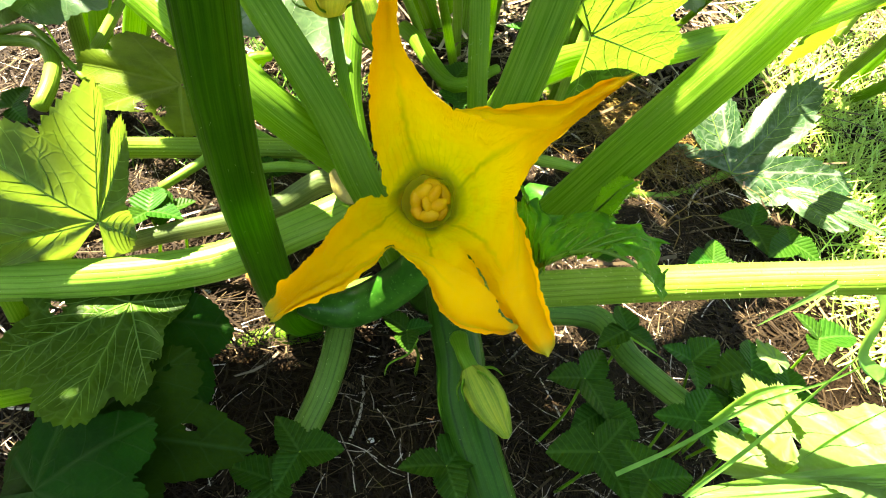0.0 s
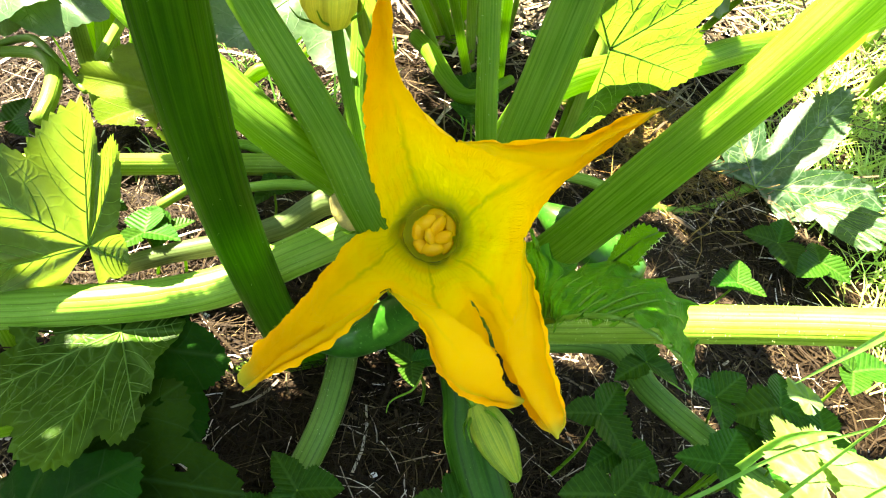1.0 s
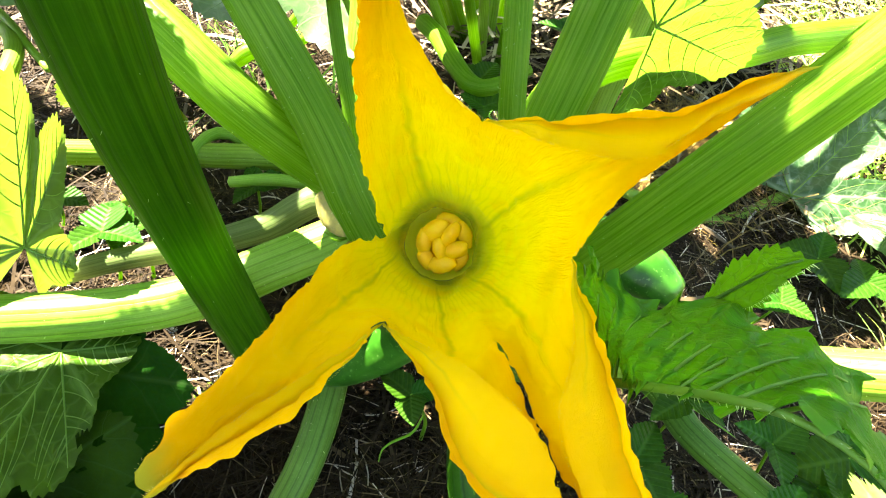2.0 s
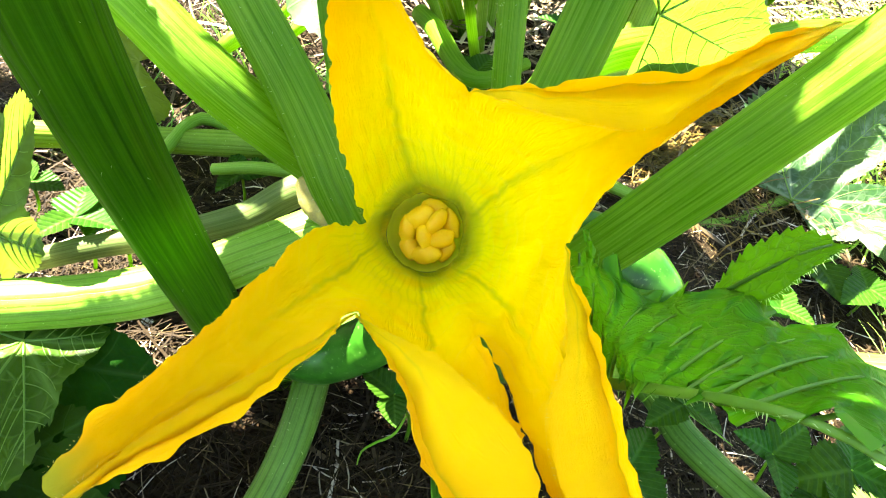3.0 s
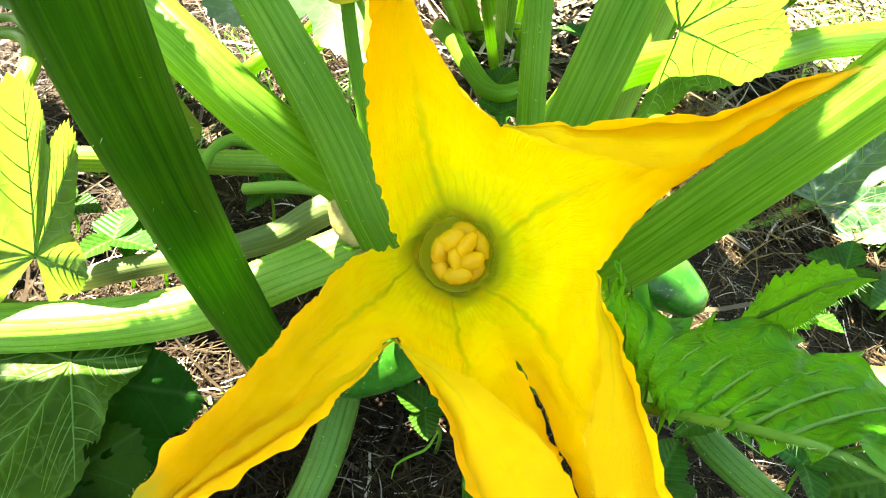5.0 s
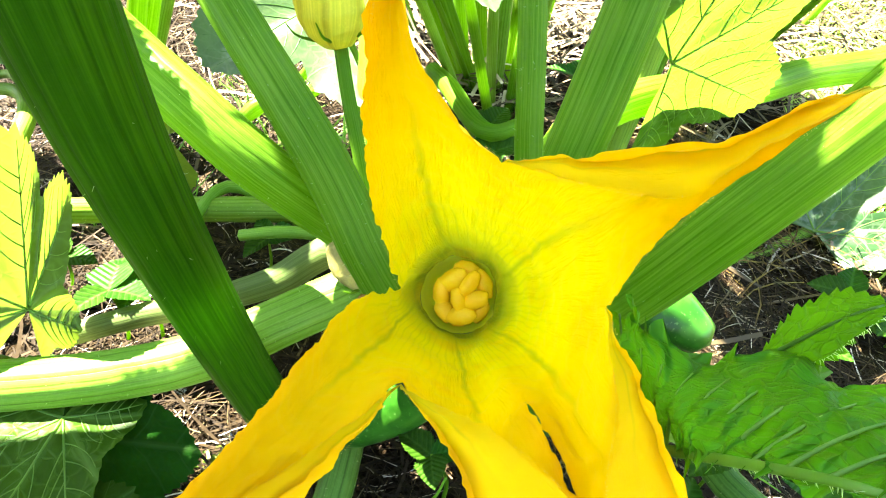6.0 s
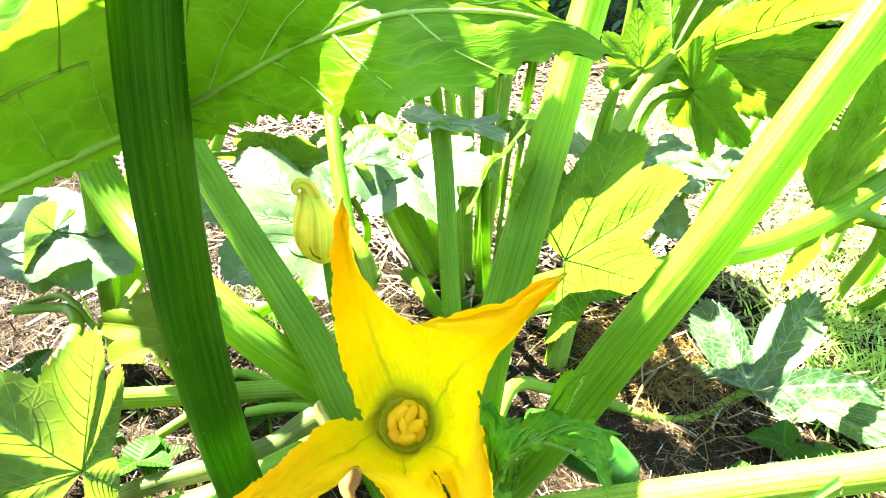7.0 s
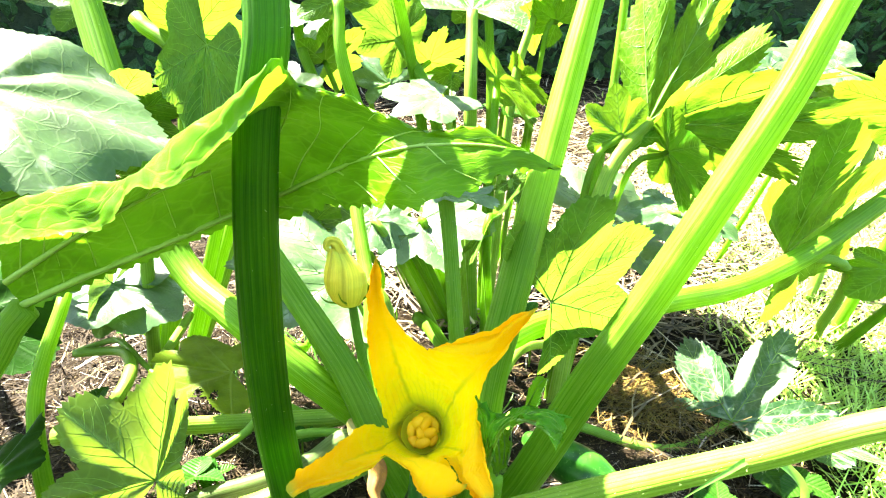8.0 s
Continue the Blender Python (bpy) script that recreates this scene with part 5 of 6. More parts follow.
def hedge():
    ob = new("hedge")
    tagged(ob, "dark leafy hedge behind the garden bed", "hedge")
    # dark sheet behind the leaves stands in for shade inside the hedge
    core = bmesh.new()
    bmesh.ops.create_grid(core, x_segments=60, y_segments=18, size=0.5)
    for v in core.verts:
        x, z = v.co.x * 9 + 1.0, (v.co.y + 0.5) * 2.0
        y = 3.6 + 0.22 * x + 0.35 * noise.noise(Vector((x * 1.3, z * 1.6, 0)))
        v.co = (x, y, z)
    me = bpy.data.meshes.new("hedge_shade_sheet")
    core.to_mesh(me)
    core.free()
    piece("hedge_shade_sheet", me, HEDGE_SHADE, ob)
    rng = random.Random(20)
    verts, faces = [], []
    for _ in range(14000):
        x, z = rng.uniform(-3.6, 5.6), rng.uniform(0.0, 2.05)
        y = 3.5 + 0.22 * x + 0.35 * noise.noise(Vector((x * 1.3, z * 1.6, 0))) + (rng.uniform(0.0, 0.55) if _ % 5 < 2 else -abs(rng.gauss(0, 0.16)))
        size = rng.uniform(0.05, 0.13)
        m = Matrix.Translation((x, y, z)) @ Euler((rng.uniform(-0.2, 1.4), rng.uniform(-0.6, 0.6), rng.uniform(0, 6.28))).to_matrix().to_4x4()
        k = len(verts)
        verts += [m @ Vector(q) for q in ((0, 0, 0), (-size * 0.26, size * 0.25, 0.08 * size), (-size * 0.30, size * 0.55, 0.06 * size), (0, size, -0.14 * size), (size * 0.30, size * 0.55, 0.06 * size), (size * 0.26, size * 0.25, 0.08 * size), (0, size * 0.5, -0.03 * size))]
        faces += [(k + 6, k + a, k + b) for a, b in ((0, 1), (1, 2), (2, 3), (3, 4), (4, 5), (5, 0))]
    tagged(piece("foliage", mesh_from("foliage", verts, faces, smooth=False), HEDGE, ob), kind="stuff")


hedge()


# ---------------------------------------------------------------- small weeds
def leaflet_mesh(length, width, seed, teeth=9):
    """A pointed oval leaflet with saw teeth, folded a little along its midrib."""
    rows, cols = 26, 9
    rng = random.Random(seed)
    verts, uvs, faces = [], [], []
    for i in range(rows + 1):
        q = i / rows
        half = width * (math.sin(math.pi * min(1, q ** 0.75)) ** 0.8) * (1 - 0.15 * q)
        half *= 1 + 0.20 * (((q * teeth) % 1.0) - 0.4)
        for k in range(cols):
            u = 2 * k / (cols - 1) - 1
            z = 0.30 * abs(u) * half - 0.22 * length * q * q + 0.03 * length * math.sin(q * teeth * 6.28 - abs(u) * 3) * abs(u) * 0.4
            verts.append((u * half, length * q, z))
            uvs.append((u * half / length, q))
    for i in range(rows):
        for k in range(cols - 1):
            a = i * cols + k
            faces.append((a, a + 1, a + cols + 1, a + cols))
    return mesh_from("leaflet", verts, faces, uvs)


LEAFLETS = [leaflet_mesh(1.0, 0.42, 1, 12), leaflet_mesh(1.0, 0.48, 2, 14), leaflet_mesh(1.0, 0.36, 3, 11)]


def weed(top, size, heading, tilt=20, count=3, label="small weed with three toothed green leaflets", seed=0):
    """A low weed: a thin stalk out of the soil with three leaflets at its top."""
    rng = random.Random(seed * 7 + 3)
    x, y, z = top
    foot = (x + rng.uniform(-0.012, 0.012), y + rng.uniform(-0.01, 0.015))
    ob = new("weed_plant")
    tagged(ob, label, "weed", "weeds on the bed")
    ob.location = (*foot, ground_z(*foot))
    base = Vector(ob.location)
    rise = Vector(top) - base
    v, f, u, _ = tube_mesh([(0, 0, -0.004), tuple(rise * 0.5 + Vector((0.004, 0, 0))), tuple(rise)], (0.0011, 0.0009, 0.0007), ribs=3, around=10, step=0.006)
    piece("stem", mesh_from("stem", v, f, u), STALK, ob)
    for k in range(count):
        yaw = heading + (k - (count - 1) / 2) * (360 / count if count > 2 else 100) + rng.uniform(-12, 12)
        lf = piece("leaflet", LEAFLETS[(seed + k) % 3], WEED, ob)
        q = size * rng.uniform(0.85, 1.15)
        lf.matrix_basis = Matrix.Translation(rise) @ Euler((radians(tilt + rng.uniform(-15, 10)), radians(rng.uniform(-15, 15)), radians(yaw)), "XYZ").to_matrix().to_4x4() @ Matrix.Diagonal((q, q, q, 1))
    return ob


for k, (top, size, head) in enumerate([
    ((-0.1134, 0.2741, 0.1542), 0.026, 20), ((-0.1046, 0.2818, 0.1486), 0.022, -60), ((-0.0104, 0.1499, 0.1192), 0.030, 150), ((-0.0228, 0.1372, 0.1134), 0.026, -160),
    ((0.1407, 0.1926, 0.1349), 0.030, -30), ((0.1482, 0.1760, 0.1281), 0.028, 120), ((0.1681, 0.2211, 0.1430), 0.026, 10), ((0.1993, 0.1997, 0.1482), 0.026, 60),
    ((0.2724, 0.3215, 0.0965), 0.030, -20), ((-0.0538, 0.3287, 0.1422), 0.022, -90), ((0.1905, 0.1636, 0.1491), 0.028, 80),
    ((0.1443, 0.1535, 0.1281), 0.030, -40), ((0.1651, 0.1367, 0.1361), 0.030, 30), ((0.0642, 0.1443, 0.1235), 0.032, 90), ((0.2325, 0.1960, 0.1491), 0.030, -10), ((0.2454, 0.1781, 0.1551), 0.026, 100), ((0.2252, 0.1713, 0.1468), 0.028, 150), ((0.0721, 0.4697, 0.1335), 0.028, -30),
    ((0.0748, 0.4386, 0.1336), 0.024, 60), ((0.2933, 0.2279, 0.1376), 0.030, 40), ((0.0397, 0.2049, 0.1530), 0.020, 60), ((0.3577, 0.4094, 0.0502), 0.040, 200), ((0.3820, 0.3844, 0.0580), 0.036, 0), ((-0.1597, 0.3145, 0.1303), 0.022, 140), ((-0.3065, 0.5514, 0.1046), 0.03, 0), ((-0.2585, 0.4030, 0.1150), 0.028, 100),
    ((0.1534, 0.5897, 0.1144), 0.035, 200), ((0.2239, 0.1876, 0.1342), 0.026, 250)]):
    weed(top, size * 0.80, head, 15, 3, seed=k)

# ---------------------------------------------------------------- pale leaves and grass stalks at the bed's edge
broad = new("broad_leaf_plant")
tagged(broad, "low plant with broad pale sunlit leaves", "weed")
broad.location = (0, 0, 0)
b0 = stalk(broad, [(0.255, 0.135, 0.030), (0.252, 0.140, 0.090), (0.2469, 0.1392, 0.1748)], (0.004, 0.0035, 0.003), STALK_PALE, around=20, ribs=5)
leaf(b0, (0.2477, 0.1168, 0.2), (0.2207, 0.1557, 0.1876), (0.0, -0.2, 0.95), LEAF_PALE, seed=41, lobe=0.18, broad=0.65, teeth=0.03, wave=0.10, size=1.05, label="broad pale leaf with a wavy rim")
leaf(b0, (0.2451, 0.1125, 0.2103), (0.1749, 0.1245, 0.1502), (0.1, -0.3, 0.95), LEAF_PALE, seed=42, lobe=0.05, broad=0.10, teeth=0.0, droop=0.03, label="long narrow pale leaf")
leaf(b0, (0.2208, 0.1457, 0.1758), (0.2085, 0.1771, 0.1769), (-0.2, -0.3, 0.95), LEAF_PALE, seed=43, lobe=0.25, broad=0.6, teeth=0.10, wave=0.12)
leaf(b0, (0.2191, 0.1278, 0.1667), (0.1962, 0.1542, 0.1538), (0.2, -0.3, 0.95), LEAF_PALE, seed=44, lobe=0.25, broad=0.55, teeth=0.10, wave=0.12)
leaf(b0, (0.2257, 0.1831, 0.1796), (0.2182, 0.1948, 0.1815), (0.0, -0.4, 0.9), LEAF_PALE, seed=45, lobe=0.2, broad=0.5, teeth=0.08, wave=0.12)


def grass_stalk(pts, width, label="long green grass blade bending over the bed"):
    """One long grass blade with a shallow keel."""
    line = spline(pts, 40)
    verts, faces, uvs = [], [], []
    for i, p in enumerate(line):
        t = Vector(line[min(i + 1, 39)] - line[max(i - 1, 0)]).normalized()
        s = t.cross(Vector((0.2, -0.6, 0.75))).normalized()
        n = s.cross(t)
        w = width * math.sin(math.pi * min(0.5 + 0.5 * i / 39, 1.0) + 0.02) + 0.0002
        for k in (-1, 0, 1):
            verts.append(Vector(p) + s * (w * k) - n * (w * 0.35 * (1 - abs(k))))
    for i in range(39):
        for k in (0, 1):
            a = i * 3 + k
            faces.append((a, a + 1, a + 4, a + 3))
    ob = piece("grass_blade", mesh_from("grass_blade", verts, faces), GRASS_DARK)
    return tagged(ob, label, "grass", "long grass blades")


grass_stalk([(0.2330, 0.1334, 0.2410), (0.2086, 0.1432, 0.2465), (0.2064, 0.1528, 0.2678), (0.1866, 0.1531, 0.2829), (0.1651, 0.1435, 0.2812), (0.1460, 0.1341, 0.2774)], 0.0030)
grass_stalk([(0.1724, 0.1233, 0.1519), (0.1960, 0.1372, 0.1801), (0.2138, 0.1494, 0.2127), (0.2285, 0.1595, 0.2431)], 0.0013)
grass_stalk([(0.1441, 0.1352, 0.1454), (0.1705, 0.1434, 0.1624), (0.1977, 0.1531, 0.1874), (0.2280, 0.1580, 0.2085), (0.2441, 0.1613, 0.2333)], 0.0011)
grass_stalk([(0.1938, 0.1581, 0.1580), (0.2064, 0.1641, 0.1780), (0.2210, 0.1623, 0.1916), (0.2257, 0.1570, 0.1941)], 0.0026)
grass_stalk([(0.2099, 0.1256, 0.1717), (0.2239, 0.1349, 0.1948), (0.2414, 0.1415, 0.2159)], 0.0012)
grass_stalk([(0.1652, 0.2501, 0.1145), (0.1799, 0.2282, 0.1240), (0.1969, 0.2125, 0.1258)], 0.0012)

# ---------------------------------------------------------------- plants further back
def back_plant(name, label, arms, material=None):
    """Another squash plant: each arm is the foot, the top of a stalk, the leaf's tip and the way its upper side faces."""
    ob = new(name)
    tagged(ob, label, "squash plant", "squash plants behind")
    for k, (foot, bend, top, tip, normal, radius, mat, *form) in enumerate(arms):
        shape = dict(lobe=0.34, fold=0.12, wave=0.07, around=110, rings=12, sinus=105 if k == 0 else 150)
        shape.update(form[0] if form else {})
        st = stalk(ob, [foot, bend, top], (radius * 1.15, radius, radius * 0.85), STALK if k % 3 or tip is None else STALK_PALE, seed=50 + k, around=28, ribs=9, step=0.012)
        if tip is not None:
            leaf(st, top, tip, normal, mat, seed=60 + k, **shape)
    return ob


TOWARDS = (-0.1, 0.75, 0.65)
LIT = (-0.1, -0.35, 0.93)
back_plant("squash_plant", "squash plant with tall stalks and pale mottled leaves in sun", [
    ((0.095, 0.70, 0.03), (0.0836, 0.6934, 0.3087), (0.0838, 0.7588, 0.4412), (0.1310, 0.8266, 0.5019), LIT, 0.0085, LEAF),
    ((0.110, 0.72, 0.03), (0.1121, 0.7461, 0.3059), (0.1059, 0.8072, 0.4541), (0.0724, 0.8322, 0.5141), LIT, 0.0065, LEAF),
    ((0.080, 0.72, 0.03), (0.0407, 0.7288, 0.3147), (-0.0090, 0.7878, 0.4043), (-0.0722, 0.8100, 0.4569), TOWARDS, 0.0075, LEAF),
    ((0.120, 0.74, 0.03), (0.1442, 0.8079, 0.3256), (0.1712, 0.8516, 0.4322), (0.2240, 0.8837, 0.4853), TOWARDS, 0.0070, LEAF_BACK),
    ((0.070, 0.70, 0.03), (-0.0588, 0.7091, 0.3434), (-0.0803, 0.7534, 0.4504), (-0.1069, 0.7768, 0.5067), LIT, 0.0085, LEAF),
    ((0.060, 0.70, 0.03), (-0.1135, 0.7656, 0.3480), (-0.1410, 0.8017, 0.4351), (-0.1870, 0.7430, 0.4227), LIT, 0.0075, LEAF_SILVER),
    ((0.090, 0.66, 0.03), (0.0615, 0.6560, 0.2960), (0.0472, 0.6785, 0.3503), (-0.0082, 0.6307, 0.3380), LIT, 0.0050, LEAF_SILVER),
    ((0.110, 0.66, 0.03), (0.1060, 0.6314, 0.2898), (0.1124, 0.6860, 0.3700), (0.1591, 0.6306, 0.3418), TOWARDS, 0.0050, LEAF_BACK),
    ((0.090, 0.62, 0.03), (0.0388, 0.5228, 0.2347), (0.0299, 0.5293, 0.2502), (0.0605, 0.4572, 0.2334), LIT, 0.0045, LEAF_SILVER),
    ((0.075, 0.60, 0.03), (0.0009, 0.5021, 0.2360), (-0.0160, 0.5105, 0.2559), (0.0079, 0.4795, 0.2339), LIT, 0.0040, LEAF_SILVER),
    ((0.120, 0.62, 0.03), (0.0937, 0.5042, 0.2432), (0.1061, 0.5314, 0.2571), (0.0713, 0.4795, 0.2353), TOWARDS, 0.0045, LEAF),
    # high leaf out of view, added to shade the weeds
    ((0.060, 0.74, 0.03), (0.015, 0.760, 0.350), (-0.030, 0.660, 0.570), (0.090, 0.640, 0.575), (0, 0, 1), 0.0070, LEAF, dict(sinus=120)),
])
back_plant("squash_plant", "squash plant with leaves raised and glowing against the light", [
    ((0.180, 0.52, 0.03), (0.2177, 0.5772, 0.2660), (0.2825, 0.6471, 0.3321), (0.3945, 0.7603, 0.5049), (0.35, 0.88, 0.08), 0.0075, LEAF_BACK, dict(lobe=0.50, teeth=0.08, broad=0.46, wave=0.10, sinus=75)),
    ((0.175, 0.53, 0.03), (0.2078, 0.5926, 0.2769), (0.2464, 0.6211, 0.3208), (0.2359, 0.6424, 0.3722), (-0.3, 0.8, 0.4), 0.0045, LEAF_BACK),
    ((0.190, 0.54, 0.03), (0.2475, 0.5999, 0.2692), (0.3036, 0.6337, 0.3002), (0.3471, 0.5760, 0.2661), (0.5, 0.6, 0.5), 0.0040, LEAF_BACK),
    ((0.185, 0.525, 0.03), (0.2264, 0.5880, 0.2660), (0.2839, 0.6447, 0.3263), (0.5641, 0.6530, 0.3533), (0.05, 0.95, 0.30), 0.0060, LEAF_BACK, dict(lobe=0.5, teeth=0.10, broad=0.36, sinus=80, wave=0.10)),
    # unseen high leaf added to shade the raised leaves
    ((0.19, 0.60, 0.03), (0.26, 0.74, 0.30), (0.285, 0.815, 0.51), (0.350, 0.750, 0.52), (0, 0, 1), 0.0060, LEAF, dict(sinus=150)),
    ((0.240, 0.78, 0.03), (0.2349, 0.7278, 0.1593), (0.2496, 0.7380, 0.1844), (0.3958, 0.7523, 0.1701), LIT, 0.0040, LEAF_SILVER),
])
back_plant("squash_plant", "squash plant at the lawn's edge with broad lit leaves", [
    ((0.56, 0.68, 0.03), (0.5238, 0.6008, 0.1729), (0.4512, 0.6084, 0.1895), (0.5747, 0.6704, 0.2906), (-0.2, 0.9, 0.4), 0.006, LEAF_BACK),
    ((0.58, 0.66, 0.03), (0.5749, 0.5729, 0.1588), (0.5680, 0.5826, 0.1822), (0.4968, 0.5562, 0.1681), (-0.3, -0.1, 0.93), 0.006, LEAF_BACK),
    ((0.60, 0.70, 0.03), (0.6368, 0.6750, 0.2769), (0.6154, 0.7137, 0.3443), (0.5444, 0.7448, 0.3656), (-0.2, 0.8, 0.5), 0.007, LEAF_BACK),
    ((0.62, 0.80, 0.03), (0.6874, 0.8522, 0.3146), (0.6205, 0.8772, 0.3738), (0.5153, 0.9076, 0.3925), LIT, 0.007, LEAF_SILVER),
])
back_plant("squash_plant", "squash plant with large overlapping leaves in the sun", [
    ((-0.26, 0.55, 0.05), (-0.1989, 0.5564, 0.3631), (-0.2497, 0.5855, 0.4327), None, LIT, 0.0090, LEAF),
    ((-0.27, 0.56, 0.05), (-0.2702, 0.5605, 0.3716), (-0.2910, 0.5918, 0.4470), (-0.3491, 0.6043, 0.4760), LIT, 0.0085, LEAF),
    ((-0.24, 0.56, 0.05), (-0.1561, 0.5746, 0.3557), (-0.2027, 0.6004, 0.4174), (-0.1653, 0.6437, 0.4710), TOWARDS, 0.0070, LEAF_BACK),
    ((-0.25, 0.50, 0.05), (-0.1981, 0.4389, 0.3404), (-0.1958, 0.4089, 0.3728), (-0.1413, 0.4239, 0.3842), TOWARDS, 0.0060, LEAF),
    ((-0.24, 0.58, 0.05), (-0.1562, 0.5968, 0.3048), (-0.1813, 0.6152, 0.3488), (-0.1147, 0.6520, 0.3872), LIT, 0.0060, LEAF_SILVER),
    # unseen leaf added high up to darken the soil at the left
    ((-0.52, 0.60, 0.05), (-0.54, 0.58, 0.30), (-0.56, 0.56, 0.52), (-0.57, 0.70, 0.53), (0, 0, 1), 0.0070, LEAF),
    ((-0.24, 0.60, 0.05), (-0.1433, 0.6412, 0.3078), (-0.1314, 0.6582, 0.3493), (-0.1897, 0.6911, 0.3753), LIT, 0.0060, LEAF_SILVER),
])
# added beyond the view: its leaves block sun and sky light
back_plant("squash_plant", "unseen squash plant added to shade the bed", [
    ((-0.46, 0.46, 0.06), (-0.47, 0.42, 0.36), (-0.44, 0.335, 0.60), (-0.345, 0.300, 0.625), (0, 0, 1), 0.0085, LEAF),
    ((-0.48, 0.46, 0.06), (-0.49, 0.45, 0.36), (-0.435, 0.405, 0.60), (-0.385, 0.430, 0.61), (0, 0, 1), 0.0065, LEAF_SHADED),
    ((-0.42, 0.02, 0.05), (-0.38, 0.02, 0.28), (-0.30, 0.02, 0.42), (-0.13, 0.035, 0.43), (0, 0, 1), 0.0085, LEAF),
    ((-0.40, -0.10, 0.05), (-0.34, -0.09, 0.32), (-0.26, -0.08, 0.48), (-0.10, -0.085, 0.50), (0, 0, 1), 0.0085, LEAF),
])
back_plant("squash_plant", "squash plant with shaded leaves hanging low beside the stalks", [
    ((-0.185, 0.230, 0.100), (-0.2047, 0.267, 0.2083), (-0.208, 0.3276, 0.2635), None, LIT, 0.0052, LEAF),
    # both leaves carry their shade in the darkened colour
    ((-0.330, 0.300, 0.050), (-0.315, 0.310, 0.150), (-0.3148, 0.3619, 0.2248), (-0.2444, 0.3446, 0.1973), (-0.2, -0.5, 0.85), 0.0050, LEAF_SHADED, dict(lobe=0.2, broad=0.9, wave=0.12)),
    ((-0.300, 0.250, 0.050), (-0.285, 0.250, 0.140), (-0.209, 0.2203, 0.195), (-0.191, 0.2552, 0.2177), (-0.4, -0.5, 0.75), 0.0045, LEAF_SHADED, dict(lobe=0.2, broad=0.6, wave=0.12)),
])
back_plant("squash_plant", "low squash plant with one broad white-lit leaf", [
    ((-0.03, 0.50, 0.05), (-0.02, 0.48, 0.14), (-0.0343, 0.4358, 0.2304), (-0.1244, 0.4127, 0.2619), (-0.1, -0.30, 0.93), 0.005, LEAF_SILVER),
    ((-0.12, 0.58, 0.05), (-0.06, 0.60, 0.14), (-0.0824, 0.5670, 0.2341), (-0.1546, 0.5527, 0.2501), (0.0, 0.6, 0.7), 0.004, LEAF),
    ((-0.10, 0.60, 0.05), (-0.02, 0.62, 0.13), (-0.0462, 0.5647, 0.2294), (-0.1162, 0.6120, 0.2376), LIT, 0.004, LEAF),
])
back_plant("squash_plant", "squash plant with many small toothed leaves in dappled sun", [
    ((0.04, 0.86, 0.03), (-0.0464, 0.8122, 0.3051), (-0.0237, 0.8271, 0.3419), (-0.0638, 0.8450, 0.3845), LIT, 0.004, LEAF_SILVER),
    ((0.06, 0.84, 0.03), (0.0166, 0.8008, 0.3314), (0.0309, 0.8182, 0.3742), (0.0834, 0.8193, 0.4044), TOWARDS, 0.004, LEAF_BACK, dict(teeth=0.12, lobe=0.45)),
    ((0.10, 0.84, 0.03), (0.0628, 0.7949, 0.3183), (0.0619, 0.8124, 0.3607), (0.0172, 0.7832, 0.3413), LIT, 0.004, LEAF, dict(teeth=0.12)),
    ((0.12, 0.86, 0.03), (0.1339, 0.8121, 0.3092), (0.1525, 0.8300, 0.3531), (0.1966, 0.7978, 0.3284), TOWARDS, 0.004, LEAF_BACK, dict(teeth=0.12, lobe=0.45)),
    ((0.14, 0.88, 0.03), (0.1687, 0.8201, 0.2768), (0.1598, 0.8353, 0.3137), (0.1100, 0.8196, 0.3268), LIT, 0.004, LEAF, dict(teeth=0.12)),
    ((0.02, 0.82, 0.03), (-0.0873, 0.7804, 0.3321), (-0.1069, 0.7975, 0.3731), (-0.0593, 0.8146, 0.4157), TOWARDS, 0.004, LEAF_BACK, dict(lobe=0.45)),
    ((0.00, 0.82, 0.03), (-0.1177, 0.7890, 0.3521), (-0.1262, 0.8089, 0.4003), (-0.0971, 0.8231, 0.4355), LIT, 0.004, LEAF_SILVER),
    ((0.16, 0.84, 0.03), (0.1837, 0.8240, 0.3918), (0.2021, 0.8386, 0.4276), (0.1593, 0.8502, 0.4550), TOWARDS, 0.004, LEAF_BACK, dict(teeth=0.12)),
    ((0.07, 0.70, 0.03), (-0.0076, 0.6096, 0.2341), (0.0112, 0.6156, 0.2493), (-0.0308, 0.5906, 0.2400), LIT, 0.003, LEAF),
    ((0.13, 0.70, 0.03), (0.1261, 0.6144, 0.2489), (0.1289, 0.6216, 0.2667), (0.1595, 0.6060, 0.2556), LIT, 0.003, LEAF, dict(teeth=0.14, lobe=0.5)),
])
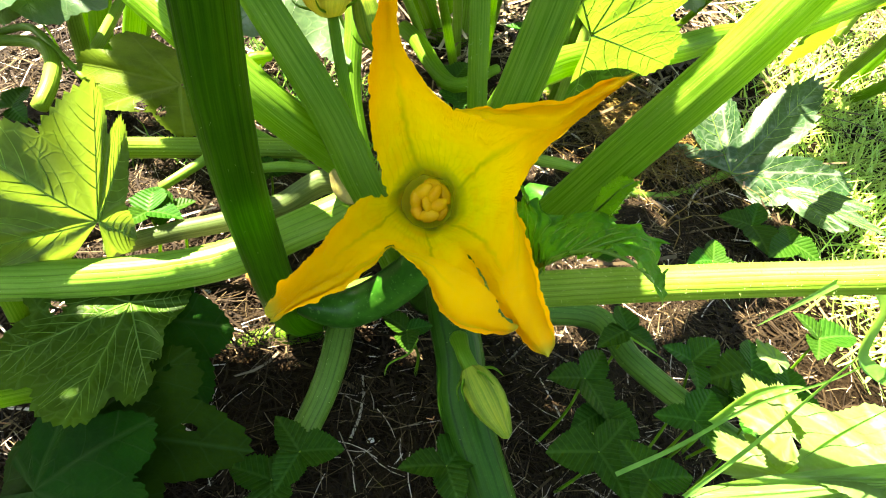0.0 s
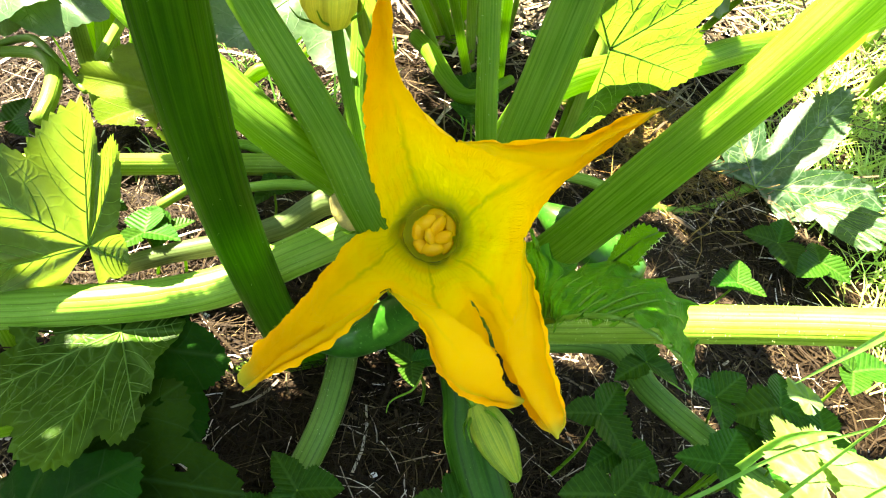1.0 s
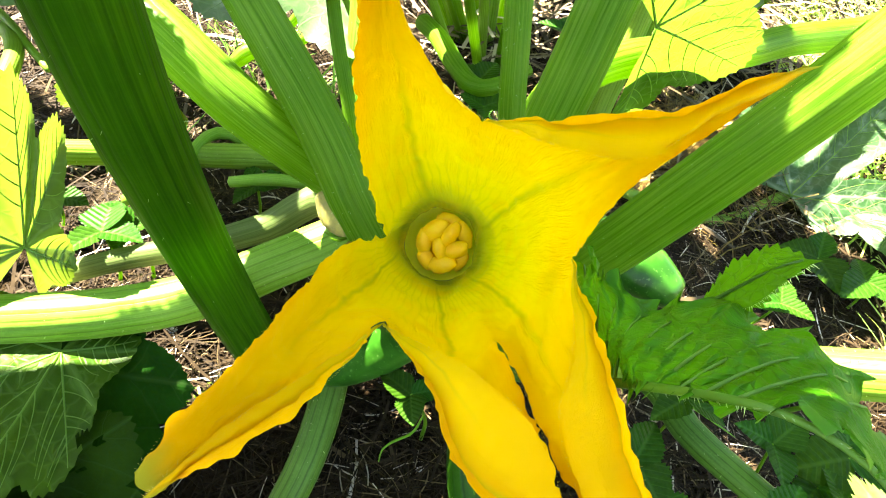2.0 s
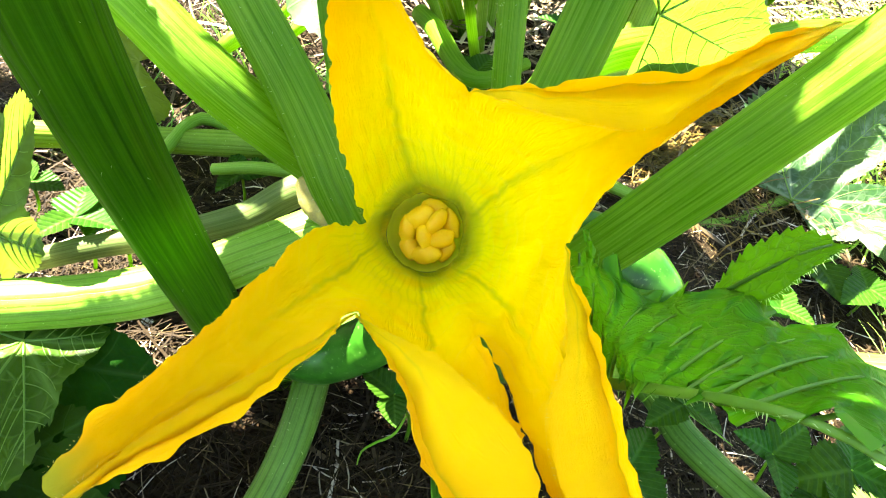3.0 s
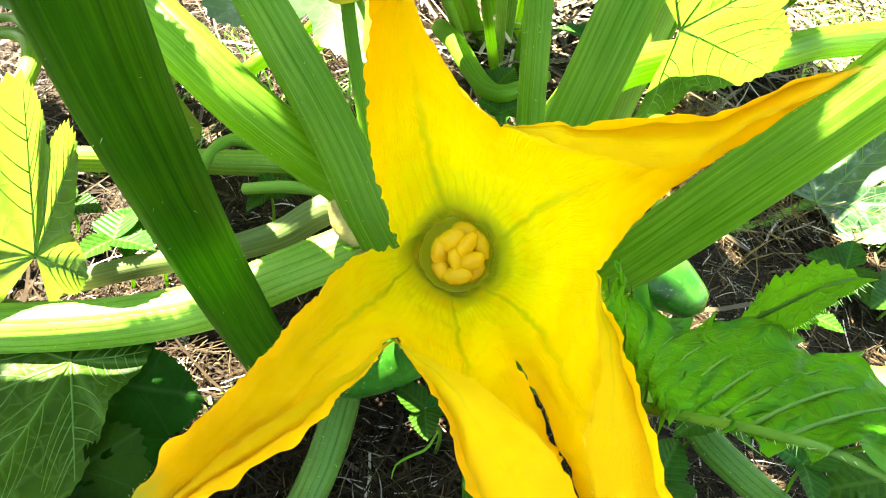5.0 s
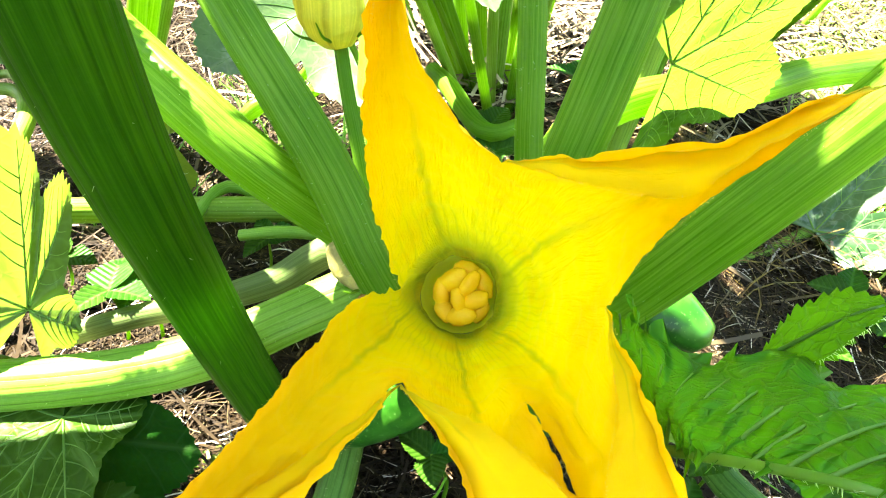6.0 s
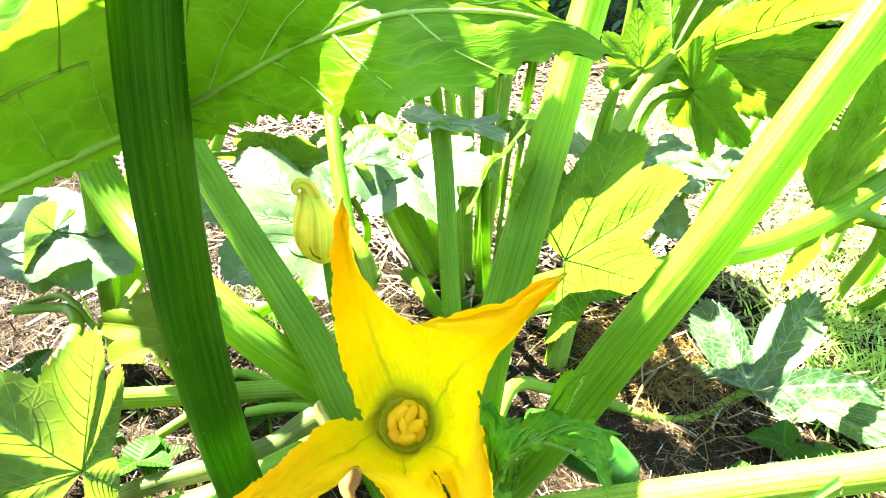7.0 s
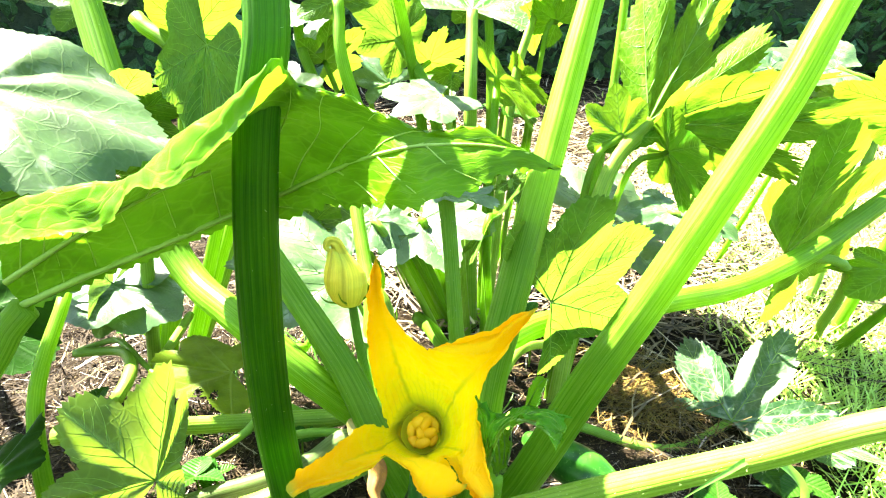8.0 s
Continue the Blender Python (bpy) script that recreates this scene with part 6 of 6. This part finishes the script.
back_plant("squash_plant", "squash plant with pale leaves folded over their stalks", [
    ((0.42, 0.90, 0.03), (0.4660, 0.8523, 0.3096), (0.4569, 0.8679, 0.3474), (0.4000, 0.8429, 0.3377), (-0.1, -0.6, 0.75), 0.004, LEAF_SILVER),
    ((0.46, 0.90, 0.03), (0.5313, 0.8585, 0.3263), (0.5220, 0.8773, 0.3716), (0.4723, 0.8867, 0.3932), (-0.1, -0.5, 0.8), 0.004, LEAF_SILVER),
    ((0.52, 0.92, 0.03), (0.5927, 0.8724, 0.3089), (0.6002, 0.8884, 0.3479), (0.6498, 0.9011, 0.3800), LIT, 0.004, LEAF_SILVER),
    ((0.34, 0.78, 0.03), (0.3491, 0.6772, 0.1968), (0.3381, 0.6840, 0.2130), (0.2861, 0.6558, 0.1959), LIT, 0.004, LEAF_SILVER),
    ((0.38, 0.78, 0.03), (0.3919, 0.6745, 0.1912), (0.3844, 0.6813, 0.2074), (0.4178, 0.6532, 0.1924), LIT, 0.004, LEAF_SILVER),
])
sap = new("seedling")
tagged(sap, "young plant with a few pale leaves on a thin stem", "seedling")
s0 = stalk(sap, [(-0.30, 0.62, 0.05), (-0.2574, 0.4752, 0.1645), (-0.2585, 0.4700, 0.2044)], (0.003, 0.0026, 0.0018), STALK, name="stem", around=14, ribs=4)
for tip, normal, sd in (((-0.1834, 0.4310, 0.1902), LIT, 71), ((-0.2860, 0.4476, 0.2019), LIT, 72), ((-0.3561, 0.5123, 0.1996), LIT, 73), ((-0.2596, 0.4321, 0.1648), TOWARDS, 74)):
    leaf(s0, (-0.2558, 0.4690, 0.2020), tip, normal, LEAF_SILVER, seed=sd, lobe=0.1, broad=0.55, teeth=0.02, around=80, rings=10)


# ---------------------------------------------------------------- small things on the soil
def stone(name, label, category, spot, size, material, seed, squash=0.6):
    v, f, u = lump((0, 0, 0), (1, 0.2, 0), size, 1.3, seed, squash, 8, 12, 0.5)
    ob = piece(name, mesh_from(name, v, f, u), material)
    ob.location = (*spot, ground_z(*spot) + size * 0.35)
    return tagged(ob, label, category, "pale stones on the soil")


for k, (x, y, size) in enumerate([(-0.098, 0.240, 0.0030), (-0.082, 0.250, 0.0022), (-0.055, 0.232, 0.0016), (0.025, 0.172, 0.0016), (0.20, 0.42, 0.004), (0.215, 0.40, 0.003), (0.05, 0.20, 0.0014)]):
    stone("pebble", "small pale grey pebble lying on the dark soil", "pebble", (x, y), size, PEBBLE, k * 3.1)
for k, (pts, radii) in enumerate([([(0.0104, 0.2331, 0.2131), (0.0153, 0.2248, 0.2062), (0.0141, 0.2166, 0.1994), (0.0178, 0.2103, 0.1974)], (0.003, 0.0052, 0.0044, 0.001))]):
    stalk(plant, pts, radii, DRY_PETAL, name="dried_blossom", seed=80 + k, around=24, ribs=5, deep=0.2, step=0.002, label="brown shrivelled blossom remains")
